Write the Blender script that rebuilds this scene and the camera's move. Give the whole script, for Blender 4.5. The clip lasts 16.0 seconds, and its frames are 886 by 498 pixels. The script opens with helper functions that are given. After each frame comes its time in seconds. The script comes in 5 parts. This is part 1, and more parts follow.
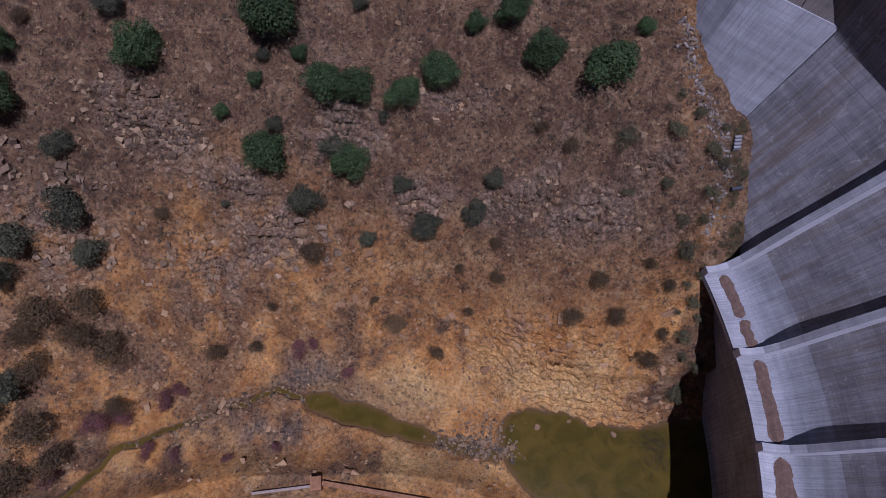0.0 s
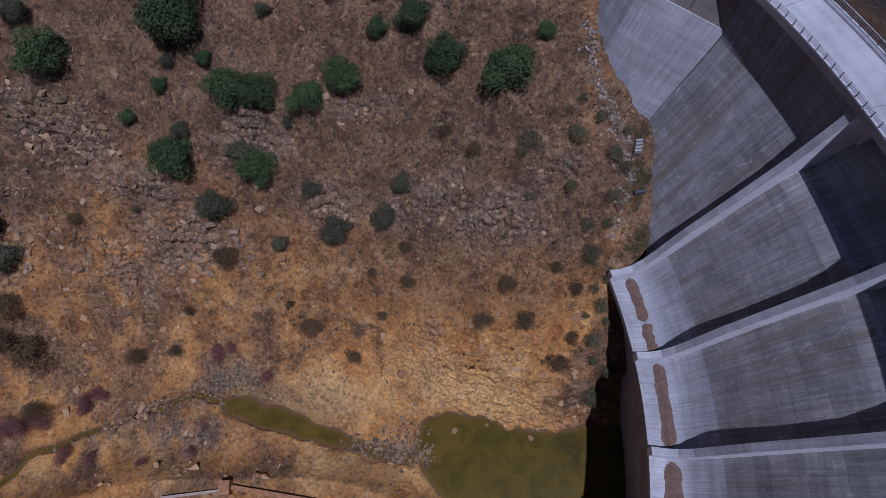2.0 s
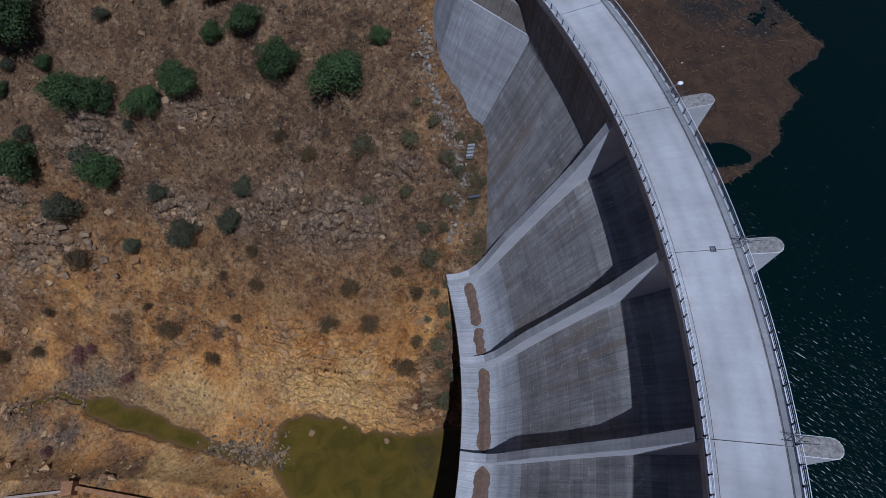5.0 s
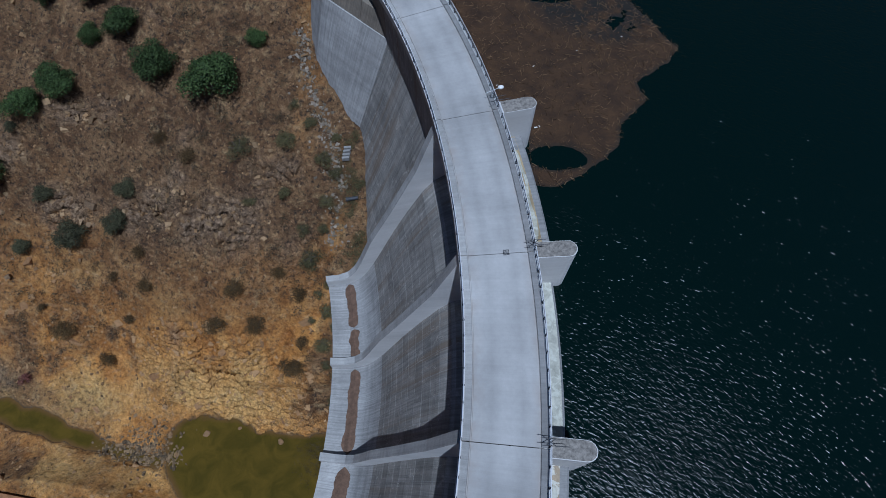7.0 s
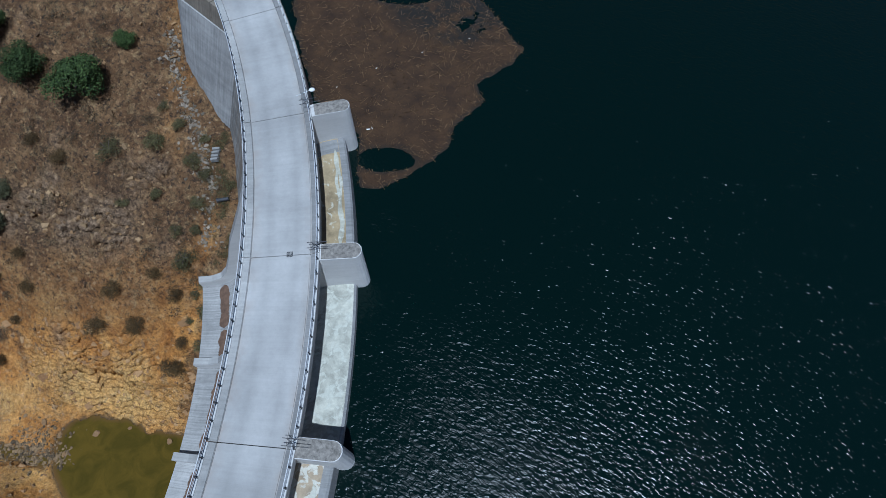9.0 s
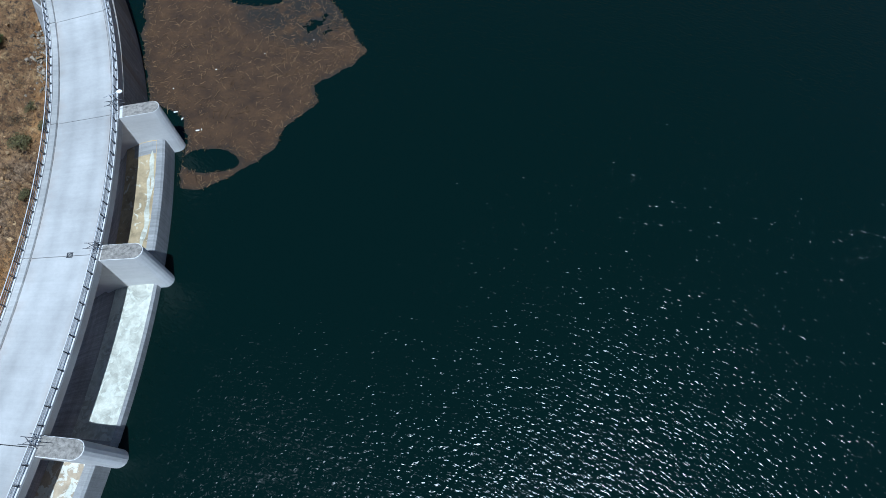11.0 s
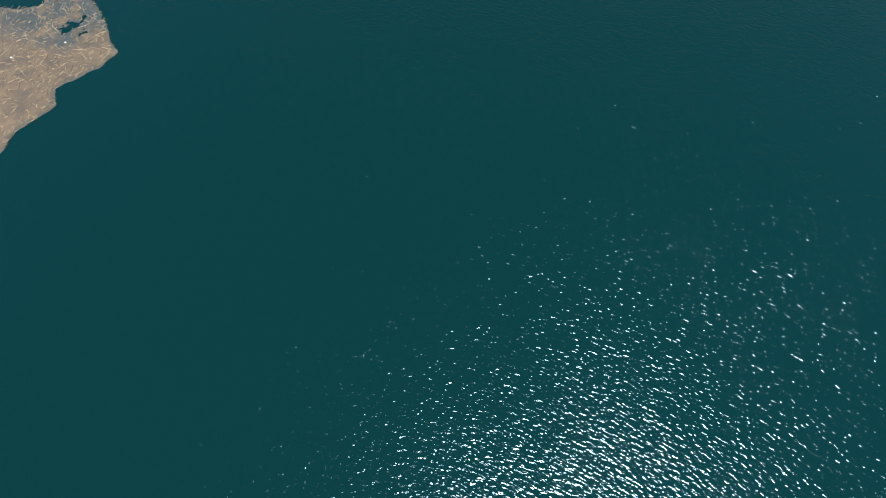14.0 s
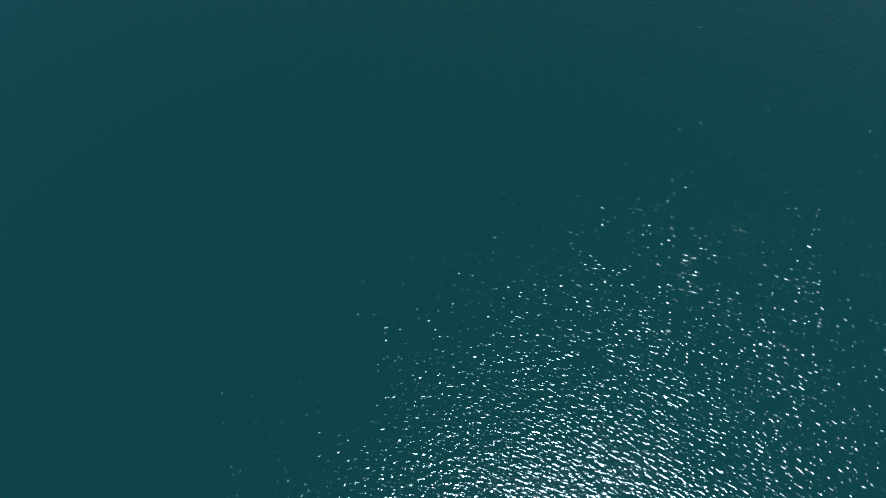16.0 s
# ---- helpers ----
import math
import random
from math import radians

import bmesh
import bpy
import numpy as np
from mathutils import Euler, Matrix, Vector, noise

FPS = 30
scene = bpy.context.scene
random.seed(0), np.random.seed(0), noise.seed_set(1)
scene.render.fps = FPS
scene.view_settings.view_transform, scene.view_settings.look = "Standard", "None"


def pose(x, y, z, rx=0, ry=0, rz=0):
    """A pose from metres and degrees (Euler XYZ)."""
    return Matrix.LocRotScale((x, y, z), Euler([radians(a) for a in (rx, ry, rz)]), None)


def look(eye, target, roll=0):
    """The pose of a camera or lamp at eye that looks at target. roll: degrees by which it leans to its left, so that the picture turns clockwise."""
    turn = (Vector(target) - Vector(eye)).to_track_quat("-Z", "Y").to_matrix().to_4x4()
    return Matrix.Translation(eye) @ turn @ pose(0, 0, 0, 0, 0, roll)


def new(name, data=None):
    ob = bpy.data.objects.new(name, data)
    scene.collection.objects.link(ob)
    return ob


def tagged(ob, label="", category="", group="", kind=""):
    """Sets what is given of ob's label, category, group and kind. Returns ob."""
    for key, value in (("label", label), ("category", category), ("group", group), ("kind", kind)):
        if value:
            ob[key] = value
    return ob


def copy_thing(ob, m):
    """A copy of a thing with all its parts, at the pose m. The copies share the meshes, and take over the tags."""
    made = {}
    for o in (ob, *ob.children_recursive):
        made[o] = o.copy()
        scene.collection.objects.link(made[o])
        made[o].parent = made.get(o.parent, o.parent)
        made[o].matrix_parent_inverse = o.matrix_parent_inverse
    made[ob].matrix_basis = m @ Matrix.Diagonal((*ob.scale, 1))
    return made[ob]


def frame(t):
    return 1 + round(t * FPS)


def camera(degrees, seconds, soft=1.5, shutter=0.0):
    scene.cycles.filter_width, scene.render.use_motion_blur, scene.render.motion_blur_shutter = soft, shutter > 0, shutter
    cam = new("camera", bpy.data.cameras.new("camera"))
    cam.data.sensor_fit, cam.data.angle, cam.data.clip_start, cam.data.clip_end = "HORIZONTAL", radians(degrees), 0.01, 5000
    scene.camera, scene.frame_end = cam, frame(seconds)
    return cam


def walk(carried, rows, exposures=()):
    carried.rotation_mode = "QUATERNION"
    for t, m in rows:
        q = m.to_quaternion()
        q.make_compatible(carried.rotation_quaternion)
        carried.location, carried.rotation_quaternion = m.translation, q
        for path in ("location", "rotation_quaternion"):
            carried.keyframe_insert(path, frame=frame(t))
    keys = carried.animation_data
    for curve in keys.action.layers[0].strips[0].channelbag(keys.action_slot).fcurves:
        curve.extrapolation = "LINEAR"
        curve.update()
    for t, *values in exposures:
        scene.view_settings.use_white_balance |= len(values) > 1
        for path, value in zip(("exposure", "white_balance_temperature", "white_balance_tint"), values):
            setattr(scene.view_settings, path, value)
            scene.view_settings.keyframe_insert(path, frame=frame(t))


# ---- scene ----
cam = camera(78.0, 16.0, 0.7)
# seconds, eye x y z, yaw, pitch, lean
PATH = [
    (0, -15.96, -1.48, 61.19, -0.57, -63.19, 1.30),
    (0.5, -11.53, -1.10, 61.41, -0.45, -63.27, 1.10),
    (1, -6.86, -0.88, 61.67, -0.13, -63.28, 0.80),
    (1.5, -2.08, -0.79, 61.68, -0.00, -63.23, 0.60),
    (2, 2.74, -0.79, 61.74, 0.19, -63.10, 0.40),
    (2.5, 7.89, -0.58, 61.78, 0.57, -63.13, 0.10),
    (3, 13.05, -0.27, 61.92, 0.76, -63.13, -0.00),
    (3.5, 18.23, 0.08, 62.13, 0.76, -63.22, -0.10),
    (4, 23.52, 0.15, 62.24, 0.89, -63.20, -0.10),
    (6.5, 51.08, 0.52, 63.02, 0.89, -63.12, 0.10),
    (7, 57.00, 0.72, 63.08, 0.82, -63.16, 0.20),
    (7.5, 62.92, 0.97, 63.20, 0.76, -63.28, 0.20),
    (8, 68.90, 1.17, 63.40, 0.57, -63.32, 0.40),
    (10.5, 99.82, 1.29, 64.45, 0.38, -63.42, 0.40),
    (11, 106.20, 1.48, 64.60, 0.35, -63.47, 0.50),
    (11.5, 112.90, 1.71, 64.42, 0.50, -63.38, 0.30),
    (12, 119.30, 2.11, 64.28, 0.60, -63.42, 0.20),
    (12.5, 125.80, 2.45, 64.22, 0.58, -63.51, 0.30),
    (13, 131.60, 2.40, 64.50, -0.30, -63.74, 0.60),
    (13.5, 137.80, 2.40, 64.50, -0.70, -63.80, 0.60),
    (14, 143.70, 2.40, 64.50, -1.25, -63.93, 0.60),
    (14.5, 149.50, 2.40, 64.50, -1.70, -63.95, 0.60),
    (15, 154.90, 2.40, 64.50, -2.05, -63.83, 0.60),
    (15.5, 160.40, 2.40, 64.50, -2.40, -63.60, 0.60),
    (16, 165.90, 2.40, 64.50, -2.70, -63.50, 0.60),
]
EXPOSURES = [(0.0, -0.66, 4950, 38), (2.0, -0.69, 4900, 29), (4.0, -0.73, 4900, 20), (7.0, -0.74, 4850, 9), (8.0, -0.6, 4900, 7), (10.5, -0.02, 4900, 3), (12.0, 0.7, 4950, 2), (13.0, 1.43, 4950, 0), (14.0, 2.05, 4850, -8), (16.0, 2.1, 4850, -8)]
walk(cam, [(t, pose(x, y, z, 90 + pitch, 0, yaw) @ pose(0, 0, 0, 0, 0, lean)) for t, x, y, z, yaw, pitch, lean in PATH], EXPOSURES)

# ---- light ----
SUN_DIR = Vector((0.092, -0.31, 0.95)).normalized()
world = bpy.data.worlds.new("sky")
scene.world = world
world.use_nodes = True
wn, wl = world.node_tree.nodes, world.node_tree.links
sky = wn.new("ShaderNodeTexSky")
sky.sky_type, sky.sun_disc = "NISHITA", False
sky.sun_elevation = math.asin(SUN_DIR.z)
sky.sun_rotation = math.atan2(SUN_DIR.x, SUN_DIR.y)
sky.altitude, sky.air_density, sky.dust_density = 1800, 0.9, 0.25
wl.new(sky.outputs[0], wn["Background"].inputs[0])
wn["Background"].inputs[1].default_value = 0.05
sun_data = bpy.data.lights.new("sun", "SUN")
sun_data.energy, sun_data.angle, sun_data.color = 5.0, radians(0.53), (1.0, 0.97, 0.92)
sun = new("sun", sun_data)
sun.matrix_world = look((0, 0, 200), Vector((0, 0, 200)) - SUN_DIR)

# ---- materials ----
def material(name):
    m = bpy.data.materials.new(name)
    m.use_nodes = True
    return m, m.node_tree.nodes, m.node_tree.links, m.node_tree.nodes["Principled BSDF"]


def noise_node(nodes, links, vector, scale, detail=6.0, rough=0.6, distort=0.0):
    n = nodes.new("ShaderNodeTexNoise")
    n.inputs["Scale"].default_value, n.inputs["Detail"].default_value = scale, detail
    n.inputs["Roughness"].default_value, n.inputs["Distortion"].default_value = rough, distort
    if vector is not None:
        links.new(vector, n.inputs["Vector"])
    return n.outputs["Fac"]


def ramp(nodes, links, fac, stops):
    r = nodes.new("ShaderNodeValToRGB")
    e = r.color_ramp.elements
    while len(e) < len(stops):
        e.new(0.5)
    for k, (pos, col) in zip(e, stops):
        k.position = pos
        k.color = (*col, 1) if isinstance(col, tuple) else (col, col, col, 1)
    links.new(fac, r.inputs[0])
    return r.outputs[0]


def mix(nodes, links, fac, a, b, mode="MIX"):
    n = nodes.new("ShaderNodeMix")
    n.data_type, n.blend_type = "RGBA", mode
    for value, slot in ((fac, 0), (a, 6), (b, 7)):
        if isinstance(value, (int, float)):
            n.inputs[slot].default_value = value if slot == 0 else (value, value, value, 1)
        elif isinstance(value, tuple):
            n.inputs[slot].default_value = (*value, 1)
        else:
            links.new(value, n.inputs[slot])
    return n.outputs[2]


def bump(nodes, links, height, strength, distance, bsdf):
    b = nodes.new("ShaderNodeBump")
    b.inputs["Strength"].default_value, b.inputs["Distance"].default_value = strength, distance
    links.new(height, b.inputs["Height"])
    links.new(b.outputs[0], bsdf.inputs["Normal"])
    return b


def place(nodes):
    return nodes.new("ShaderNodeNewGeometry").outputs["Position"]


def scaled(nodes, links, vector, s):
    n = nodes.new("ShaderNodeMapping")
    n.inputs["Scale"].default_value = s
    links.new(vector, n.inputs["Vector"])
    return n.outputs[0]


def plain(name, colour, rough=0.7, metal=0.0, spread=0.25, size=2.0):
    """A surface of one colour with fine and coarse variation."""
    m, n, l, b = material(name)
    p = place(n)
    f = noise_node(n, l, p, size, 8, 0.7)
    lo, hi = tuple(c * (1 - spread) for c in colour), tuple(min(1, c * (1 + spread)) for c in colour)
    l.new(ramp(n, l, f, [(0.3, lo), (0.7, hi)]), b.inputs["Base Color"])
    b.inputs["Roughness"].default_value, b.inputs["Metallic"].default_value = rough, metal
    bump(n, l, f, 0.3, 0.02, b)
    return m


def along_dam(n, l, pos):
    """A vector of metres along the dam's curve and metres of height."""
    sep = n.new("ShaderNodeSeparateXYZ")
    l.new(pos, sep.inputs[0])
    parts = []
    for axis, middle in ((0, -62.0), (1, 18.5)):
        s = n.new("ShaderNodeMath")
        s.operation = "SUBTRACT"
        l.new(sep.outputs[axis], s.inputs[0])
        s.inputs[1].default_value = middle
        parts.append(s.outputs[0])
    turn = n.new("ShaderNodeMath")
    turn.operation = "ARCTAN2"
    l.new(parts[1], turn.inputs[0])
    l.new(parts[0], turn.inputs[1])
    arc = n.new("ShaderNodeMath")
    arc.operation = "MULTIPLY"
    l.new(turn.outputs[0], arc.inputs[0])
    arc.inputs[1].default_value = 115.0
    both = n.new("ShaderNodeCombineXYZ")
    l.new(arc.outputs[0], both.inputs[0])
    l.new(sep.outputs[2], both.inputs[1])
    return both.outputs[0]


def concrete(name, base, streak=0.5, tint=(1.0, 0.95, 0.88), joints=False, dirt=1.0):
    """Weathered concrete: u runs along the dam, v down its face, in metres."""
    m, n, l, b = material(name)
    pos = place(n)
    uv = along_dam(n, l, pos)
    coarse = noise_node(n, l, pos, 0.16, 5, 0.6)
    fine = noise_node(n, l, pos, 2.2, 10, 0.8)
    runs = noise_node(n, l, scaled(n, l, uv, (2.2, 0.06, 1.0)), 1.0, 10, 0.82)
    lifts = noise_node(n, l, scaled(n, l, uv, (0.05, 0.9, 1.0)), 1.0, 3, 0.6)
    dark = tuple(base * 0.45 * c for c in tint)
    light = tuple(min(0.9, base * 1.15 * c) for c in tint)
    col = ramp(n, l, runs, [(0.37, dark), (0.59, light)])
    col = mix(n, l, streak, (base, base * 0.965, base * 0.91), col)
    col = mix(n, l, 0.55 * dirt, col, ramp(n, l, coarse, [(0.3, 0.45), (0.7, 1.0)]), "MULTIPLY")
    col = mix(n, l, 0.35 * dirt, col, ramp(n, l, lifts, [(0.35, 0.5), (0.6, 1.0)]), "MULTIPLY")
    col = mix(n, l, 0.45 * dirt, col, ramp(n, l, fine, [(0.3, 0.45), (0.7, 1.0)]), "MULTIPLY")
    if joints:
        rnd = n.new("ShaderNodeObjectInfo").outputs["Random"]
        col = mix(n, l, 0.75, col, ramp(n, l, rnd, [(0.0, 0.68), (0.25, 0.9), (1.0, 1.08)]), "MULTIPLY")
        drip = noise_node(n, l, scaled(n, l, uv, (0.5, 0.03, 1.0)), 1.0, 4, 0.6)
        col = mix(n, l, ramp(n, l, drip, [(0.52, 0.0), (0.66, 0.7)]), col, (0.17, 0.125, 0.085))
        fine_lines = n.new("ShaderNodeTexWave")
        fine_lines.bands_direction = "Y"
        fine_lines.inputs["Scale"].default_value = 0.55
        fine_lines.inputs["Distortion"].default_value = 0.6
        l.new(uv, fine_lines.inputs["Vector"])
        col = mix(n, l, 0.35, col, ramp(n, l, fine_lines.outputs["Fac"], [(0.0, 0.7), (0.12, 1.0)]), "MULTIPLY")
        salts = noise_node(n, l, scaled(n, l, uv, (0.9, 0.5, 1.0)), 1.0, 8, 0.75, 0.8)
        col = mix(n, l, ramp(n, l, salts, [(0.56, 0.0), (0.68, 0.5)]), col, (0.58, 0.54, 0.48))
    l.new(col, b.inputs["Base Color"])
    b.inputs["Roughness"].default_value = 0.85
    bump(n, l, fine, 0.35, 0.02, b)
    return m


MAT_FACE = concrete("face_concrete", 0.385, 0.8, (1.0, 0.93, 0.83), True)
MAT_WALL = concrete("wall_concrete", 0.68, 0.25, (1.0, 1.0, 1.03), False, 0.35)
MAT_BUCKET = concrete("bucket_concrete", 0.5, 0.75, (1.0, 0.97, 0.93), False, 1.1)
MAT_APRON = concrete("apron_concrete", 0.38, 0.5, (1.0, 1.0, 1.0))


def stained_crest(name, stain, white, cover):
    m, n, l, b = material(name)
    p = place(n)
    big, small = noise_node(n, l, p, 0.5, 6, 0.6, 0.6), noise_node(n, l, p, 3.0, 8, 0.75)
    col = ramp(n, l, big, [(0.3, tuple(c * 0.6 for c in stain)), (0.55, stain), (0.75, tuple(c * 1.35 for c in stain))])
    col = mix(n, l, ramp(n, l, noise_node(n, l, p, 0.8, 6, 0.6, 1.2), [(cover, 0.0), (cover + 0.05, 0.9)]), col, white)
    col = mix(n, l, 0.4, col, ramp(n, l, small, [(0.3, 0.5), (0.65, 1.1)]), "MULTIPLY")
    l.new(col, b.inputs["Base Color"])
    b.inputs["Roughness"].default_value = 0.9
    bump(n, l, small, 0.4, 0.03, b)
    return m


MAT_CREST = stained_crest("yellow_stained_crest", (0.38, 0.295, 0.17), (0.56, 0.53, 0.42), 0.59)
MAT_CREST_PALE = stained_crest("pale_crest", (0.50, 0.49, 0.41), (0.56, 0.56, 0.48), 0.52)
MAT_CREST_BROWN = stained_crest("brown_stained_crest", (0.40, 0.32, 0.22), (0.60, 0.58, 0.50), 0.5)
MAT_CRUST = stained_crest("lime_crust", (0.46, 0.44, 0.35), (0.55, 0.54, 0.46), 0.5)
MAT_DECK = concrete("deck_concrete", 0.5, 0.12, (1.0, 0.98, 1.0), False, 0.55)


def dusty_edges(m):
    """Brown dust and drips gathered along both edges of the road, and worn tracks between them."""
    n, l = m.node_tree.nodes, m.node_tree.links
    b = n["Principled BSDF"]
    col = b.inputs["Base Color"].links[0].from_socket
    p = place(n)
    away = n.new("ShaderNodeVectorMath")
    away.operation = "DISTANCE"
    l.new(mix(n, l, 1.0, p, (1.0, 1.0, 0.0), "MULTIPLY"), away.inputs[0])
    away.inputs[1].default_value = (-61.9, 16.6, 0)
    across = n.new("ShaderNodeMapRange")
    across.inputs["From Min"].default_value, across.inputs["From Max"].default_value = 121.0, 129.2
    l.new(away.outputs["Value"], across.inputs["Value"])
    near = ramp(n, l, across.outputs[0], [(0.05, 1.0), (0.26, 0.0), (0.8, 0.0), (0.92, 0.8)])
    blots = ramp(n, l, noise_node(n, l, p, 0.35, 6, 0.65, 0.8), [(0.4, 0.0), (0.62, 0.75)])
    col = mix(n, l, mix(n, l, 1.0, near, blots, "MULTIPLY"), col, (0.34, 0.29, 0.25))
    tracks = ramp(n, l, across.outputs[0], [(0.2, 1.0), (0.33, 0.86), (0.45, 1.0), (0.6, 1.0), (0.7, 0.88), (0.8, 1.0)])
    col = mix(n, l, 0.8, col, tracks, "MULTIPLY")
    clouds = ramp(n, l, noise_node(n, l, p, 0.12, 4, 0.6), [(0.35, 0.82), (0.65, 1.08)])
    l.new(mix(n, l, 0.9, col, clouds, "MULTIPLY"), b.inputs["Base Color"])


dusty_edges(MAT_DECK)
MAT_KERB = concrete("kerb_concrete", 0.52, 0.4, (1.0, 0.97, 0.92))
MAT_EDGE = concrete("edge_concrete", 0.7, 0.3, (1.0, 0.99, 0.97), False, 0.5)
MAT_WALKWAY = concrete("walkway_concrete", 0.34, 0.4, (1.0, 0.97, 0.97))
MAT_SEAM = concrete("seam_concrete", 0.5, 0.7, (1.0, 0.95, 0.89), False, 1.4)
MAT_STAINED = concrete("brown_stained_concrete", 0.3, 0.8, (1.0, 0.82, 0.6))
MAT_WING = concrete("wing_concrete", 0.5, 0.6, (1.0, 0.97, 0.93))
MAT_LICHEN = plain("lichened_concrete", (0.22, 0.2, 0.175), 0.95, 0, 0.6, 2.5)
MAT_STEEL = plain("galvanised_steel", (0.5, 0.52, 0.54), 0.4, 0.95, 0.15)
MAT_DARKSTEEL = plain("dark_steel", (0.06, 0.06, 0.065), 0.6, 0.3)
MAT_RAIL = plain("pale_grey_paint", (0.56, 0.56, 0.57), 0.5, 0, 0.15)
MAT_WHITE = plain("white_paint", (0.8, 0.8, 0.78), 0.4, 0, 0.05)
MAT_SILT = plain("brown_silt", (0.125, 0.075, 0.048), 0.95, 0, 0.4, 1.2)


def ground_material():
    m, n, l, b = material("dry_hillside")
    p = place(n)

    def mask(name):
        at = n.new("ShaderNodeAttribute")
        at.attribute_name = name
        return at.outputs["Fac"]

    mid = noise_node(n, l, p, 0.2, 6, 0.65, 0.5)
    fine = noise_node(n, l, p, 1.3, 9, 0.72, 0.3)
    grain = noise_node(n, l, p, 5.5, 5, 0.8)
    blot = noise_node(n, l, p, 0.55, 5, 0.7, 0.8)
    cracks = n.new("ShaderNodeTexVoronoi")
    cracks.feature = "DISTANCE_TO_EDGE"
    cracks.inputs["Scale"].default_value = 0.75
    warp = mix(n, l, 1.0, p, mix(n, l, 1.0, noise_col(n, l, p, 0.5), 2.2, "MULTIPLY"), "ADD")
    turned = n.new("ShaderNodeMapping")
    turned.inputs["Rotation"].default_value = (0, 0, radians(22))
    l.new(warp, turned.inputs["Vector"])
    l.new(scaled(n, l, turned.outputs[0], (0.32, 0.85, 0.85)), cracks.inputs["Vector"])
    soil = ramp(n, l, mid, [(0.3, (0.205, 0.080, 0.018)), (0.5, (0.36, 0.165, 0.040)), (0.7, (0.48, 0.252, 0.072))])
    heath = ramp(n, l, mid, [(0.3, (0.054, 0.029, 0.014)), (0.5, (0.113, 0.063, 0.029)), (0.72, (0.20, 0.122, 0.058))])
    straw = ramp(n, l, blot, [(0.4, (0.18, 0.115, 0.055)), (0.7, (0.30, 0.21, 0.105))])
    rock = ramp(n, l, fine, [(0.3, (0.085, 0.056, 0.036)), (0.5, (0.175, 0.12, 0.075)), (0.7, (0.29, 0.21, 0.135))])
    ochre = ramp(n, l, blot, [(0.35, (0.46, 0.27, 0.08)), (0.65, (0.68, 0.45, 0.165))])
    soil = mix(n, l, mask("ochre"), soil, ochre)
    col = mix(n, l, mask("heath"), soil, heath)
    pale = noise_node(n, l, p, 0.9, 6, 0.7, 0.6)
    col = mix(n, l, ramp(n, l, pale, [(0.56, 0.0), (0.7, 0.6)]), col, (0.36, 0.225, 0.12))
    col = mix(n, l, mask("ash"), col, ramp(n, l, fine, [(0.35, (0.055, 0.042, 0.028)), (0.65, (0.16, 0.12, 0.08))]))
    col = mix(n, l, ramp(n, l, blot, [(0.52, 0.0), (0.66, 0.55)]), col, straw)
    tuft = ramp(n, l, fine, [(0.36, 1.0), (0.46, 0.0)])
    col = mix(n, l, mix(n, l, 1.0, tuft, mask("heath"), "MULTIPLY"), col, (0.055, 0.042, 0.034))
    col = mix(n, l, mask("rock"), col, rock)
    col = mix(n, l, 0.75, col, ramp(n, l, fine, [(0.36, 0.38), (0.47, 1.0), (0.66, 1.7)]), "MULTIPLY")
    col = mix(n, l, 0.6, col, ramp(n, l, grain, [(0.38, 0.4), (0.62, 1.5)]), "MULTIPLY")
    veins = noise_node(n, l, p, 0.45, 7, 0.62, 1.4)
    col = mix(n, l, ramp(n, l, veins, [(0.48, 0.0), (0.49, 0.4), (0.50, 0.0)]), col, (0.05, 0.03, 0.018))
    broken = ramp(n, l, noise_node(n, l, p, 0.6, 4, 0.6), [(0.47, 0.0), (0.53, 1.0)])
    # thin broken lines put the shadow under rock ledges into the colour
    crack_shade = mix(n, l, 1.0, ramp(n, l, cracks.outputs["Distance"], [(0.01, 0.5), (0.04, 0.0)]), broken, "MULTIPLY")
    col = mix(n, l, mix(n, l, 1.0, crack_shade, mask("crack"), "MULTIPLY"), col, (0.05, 0.024, 0.012))
    col = mix(n, l, mask("damp"), col, (0.055, 0.045, 0.026))
    l.new(col, b.inputs["Base Color"])
    b.inputs["Roughness"].default_value = 0.95
    b.inputs["Specular IOR Level"].default_value = 0.2
    open_cracks = mix(n, l, mask("crack"), 1.0, ramp(n, l, cracks.outputs["Distance"], [(0.0, 0.0), (0.08, 1.0)]))
    relief = mix(n, l, 0.35, fine, open_cracks)
    bump(n, l, mix(n, l, 0.3, relief, grain), 1.0, 0.5, b)
    return m


def noise_col(nodes, links, vector, scale):
    t = nodes.new("ShaderNodeTexNoise")
    t.inputs["Scale"].default_value, t.inputs["Detail"].default_value = scale, 4
    links.new(vector, t.inputs["Vector"])
    return t.outputs["Color"]


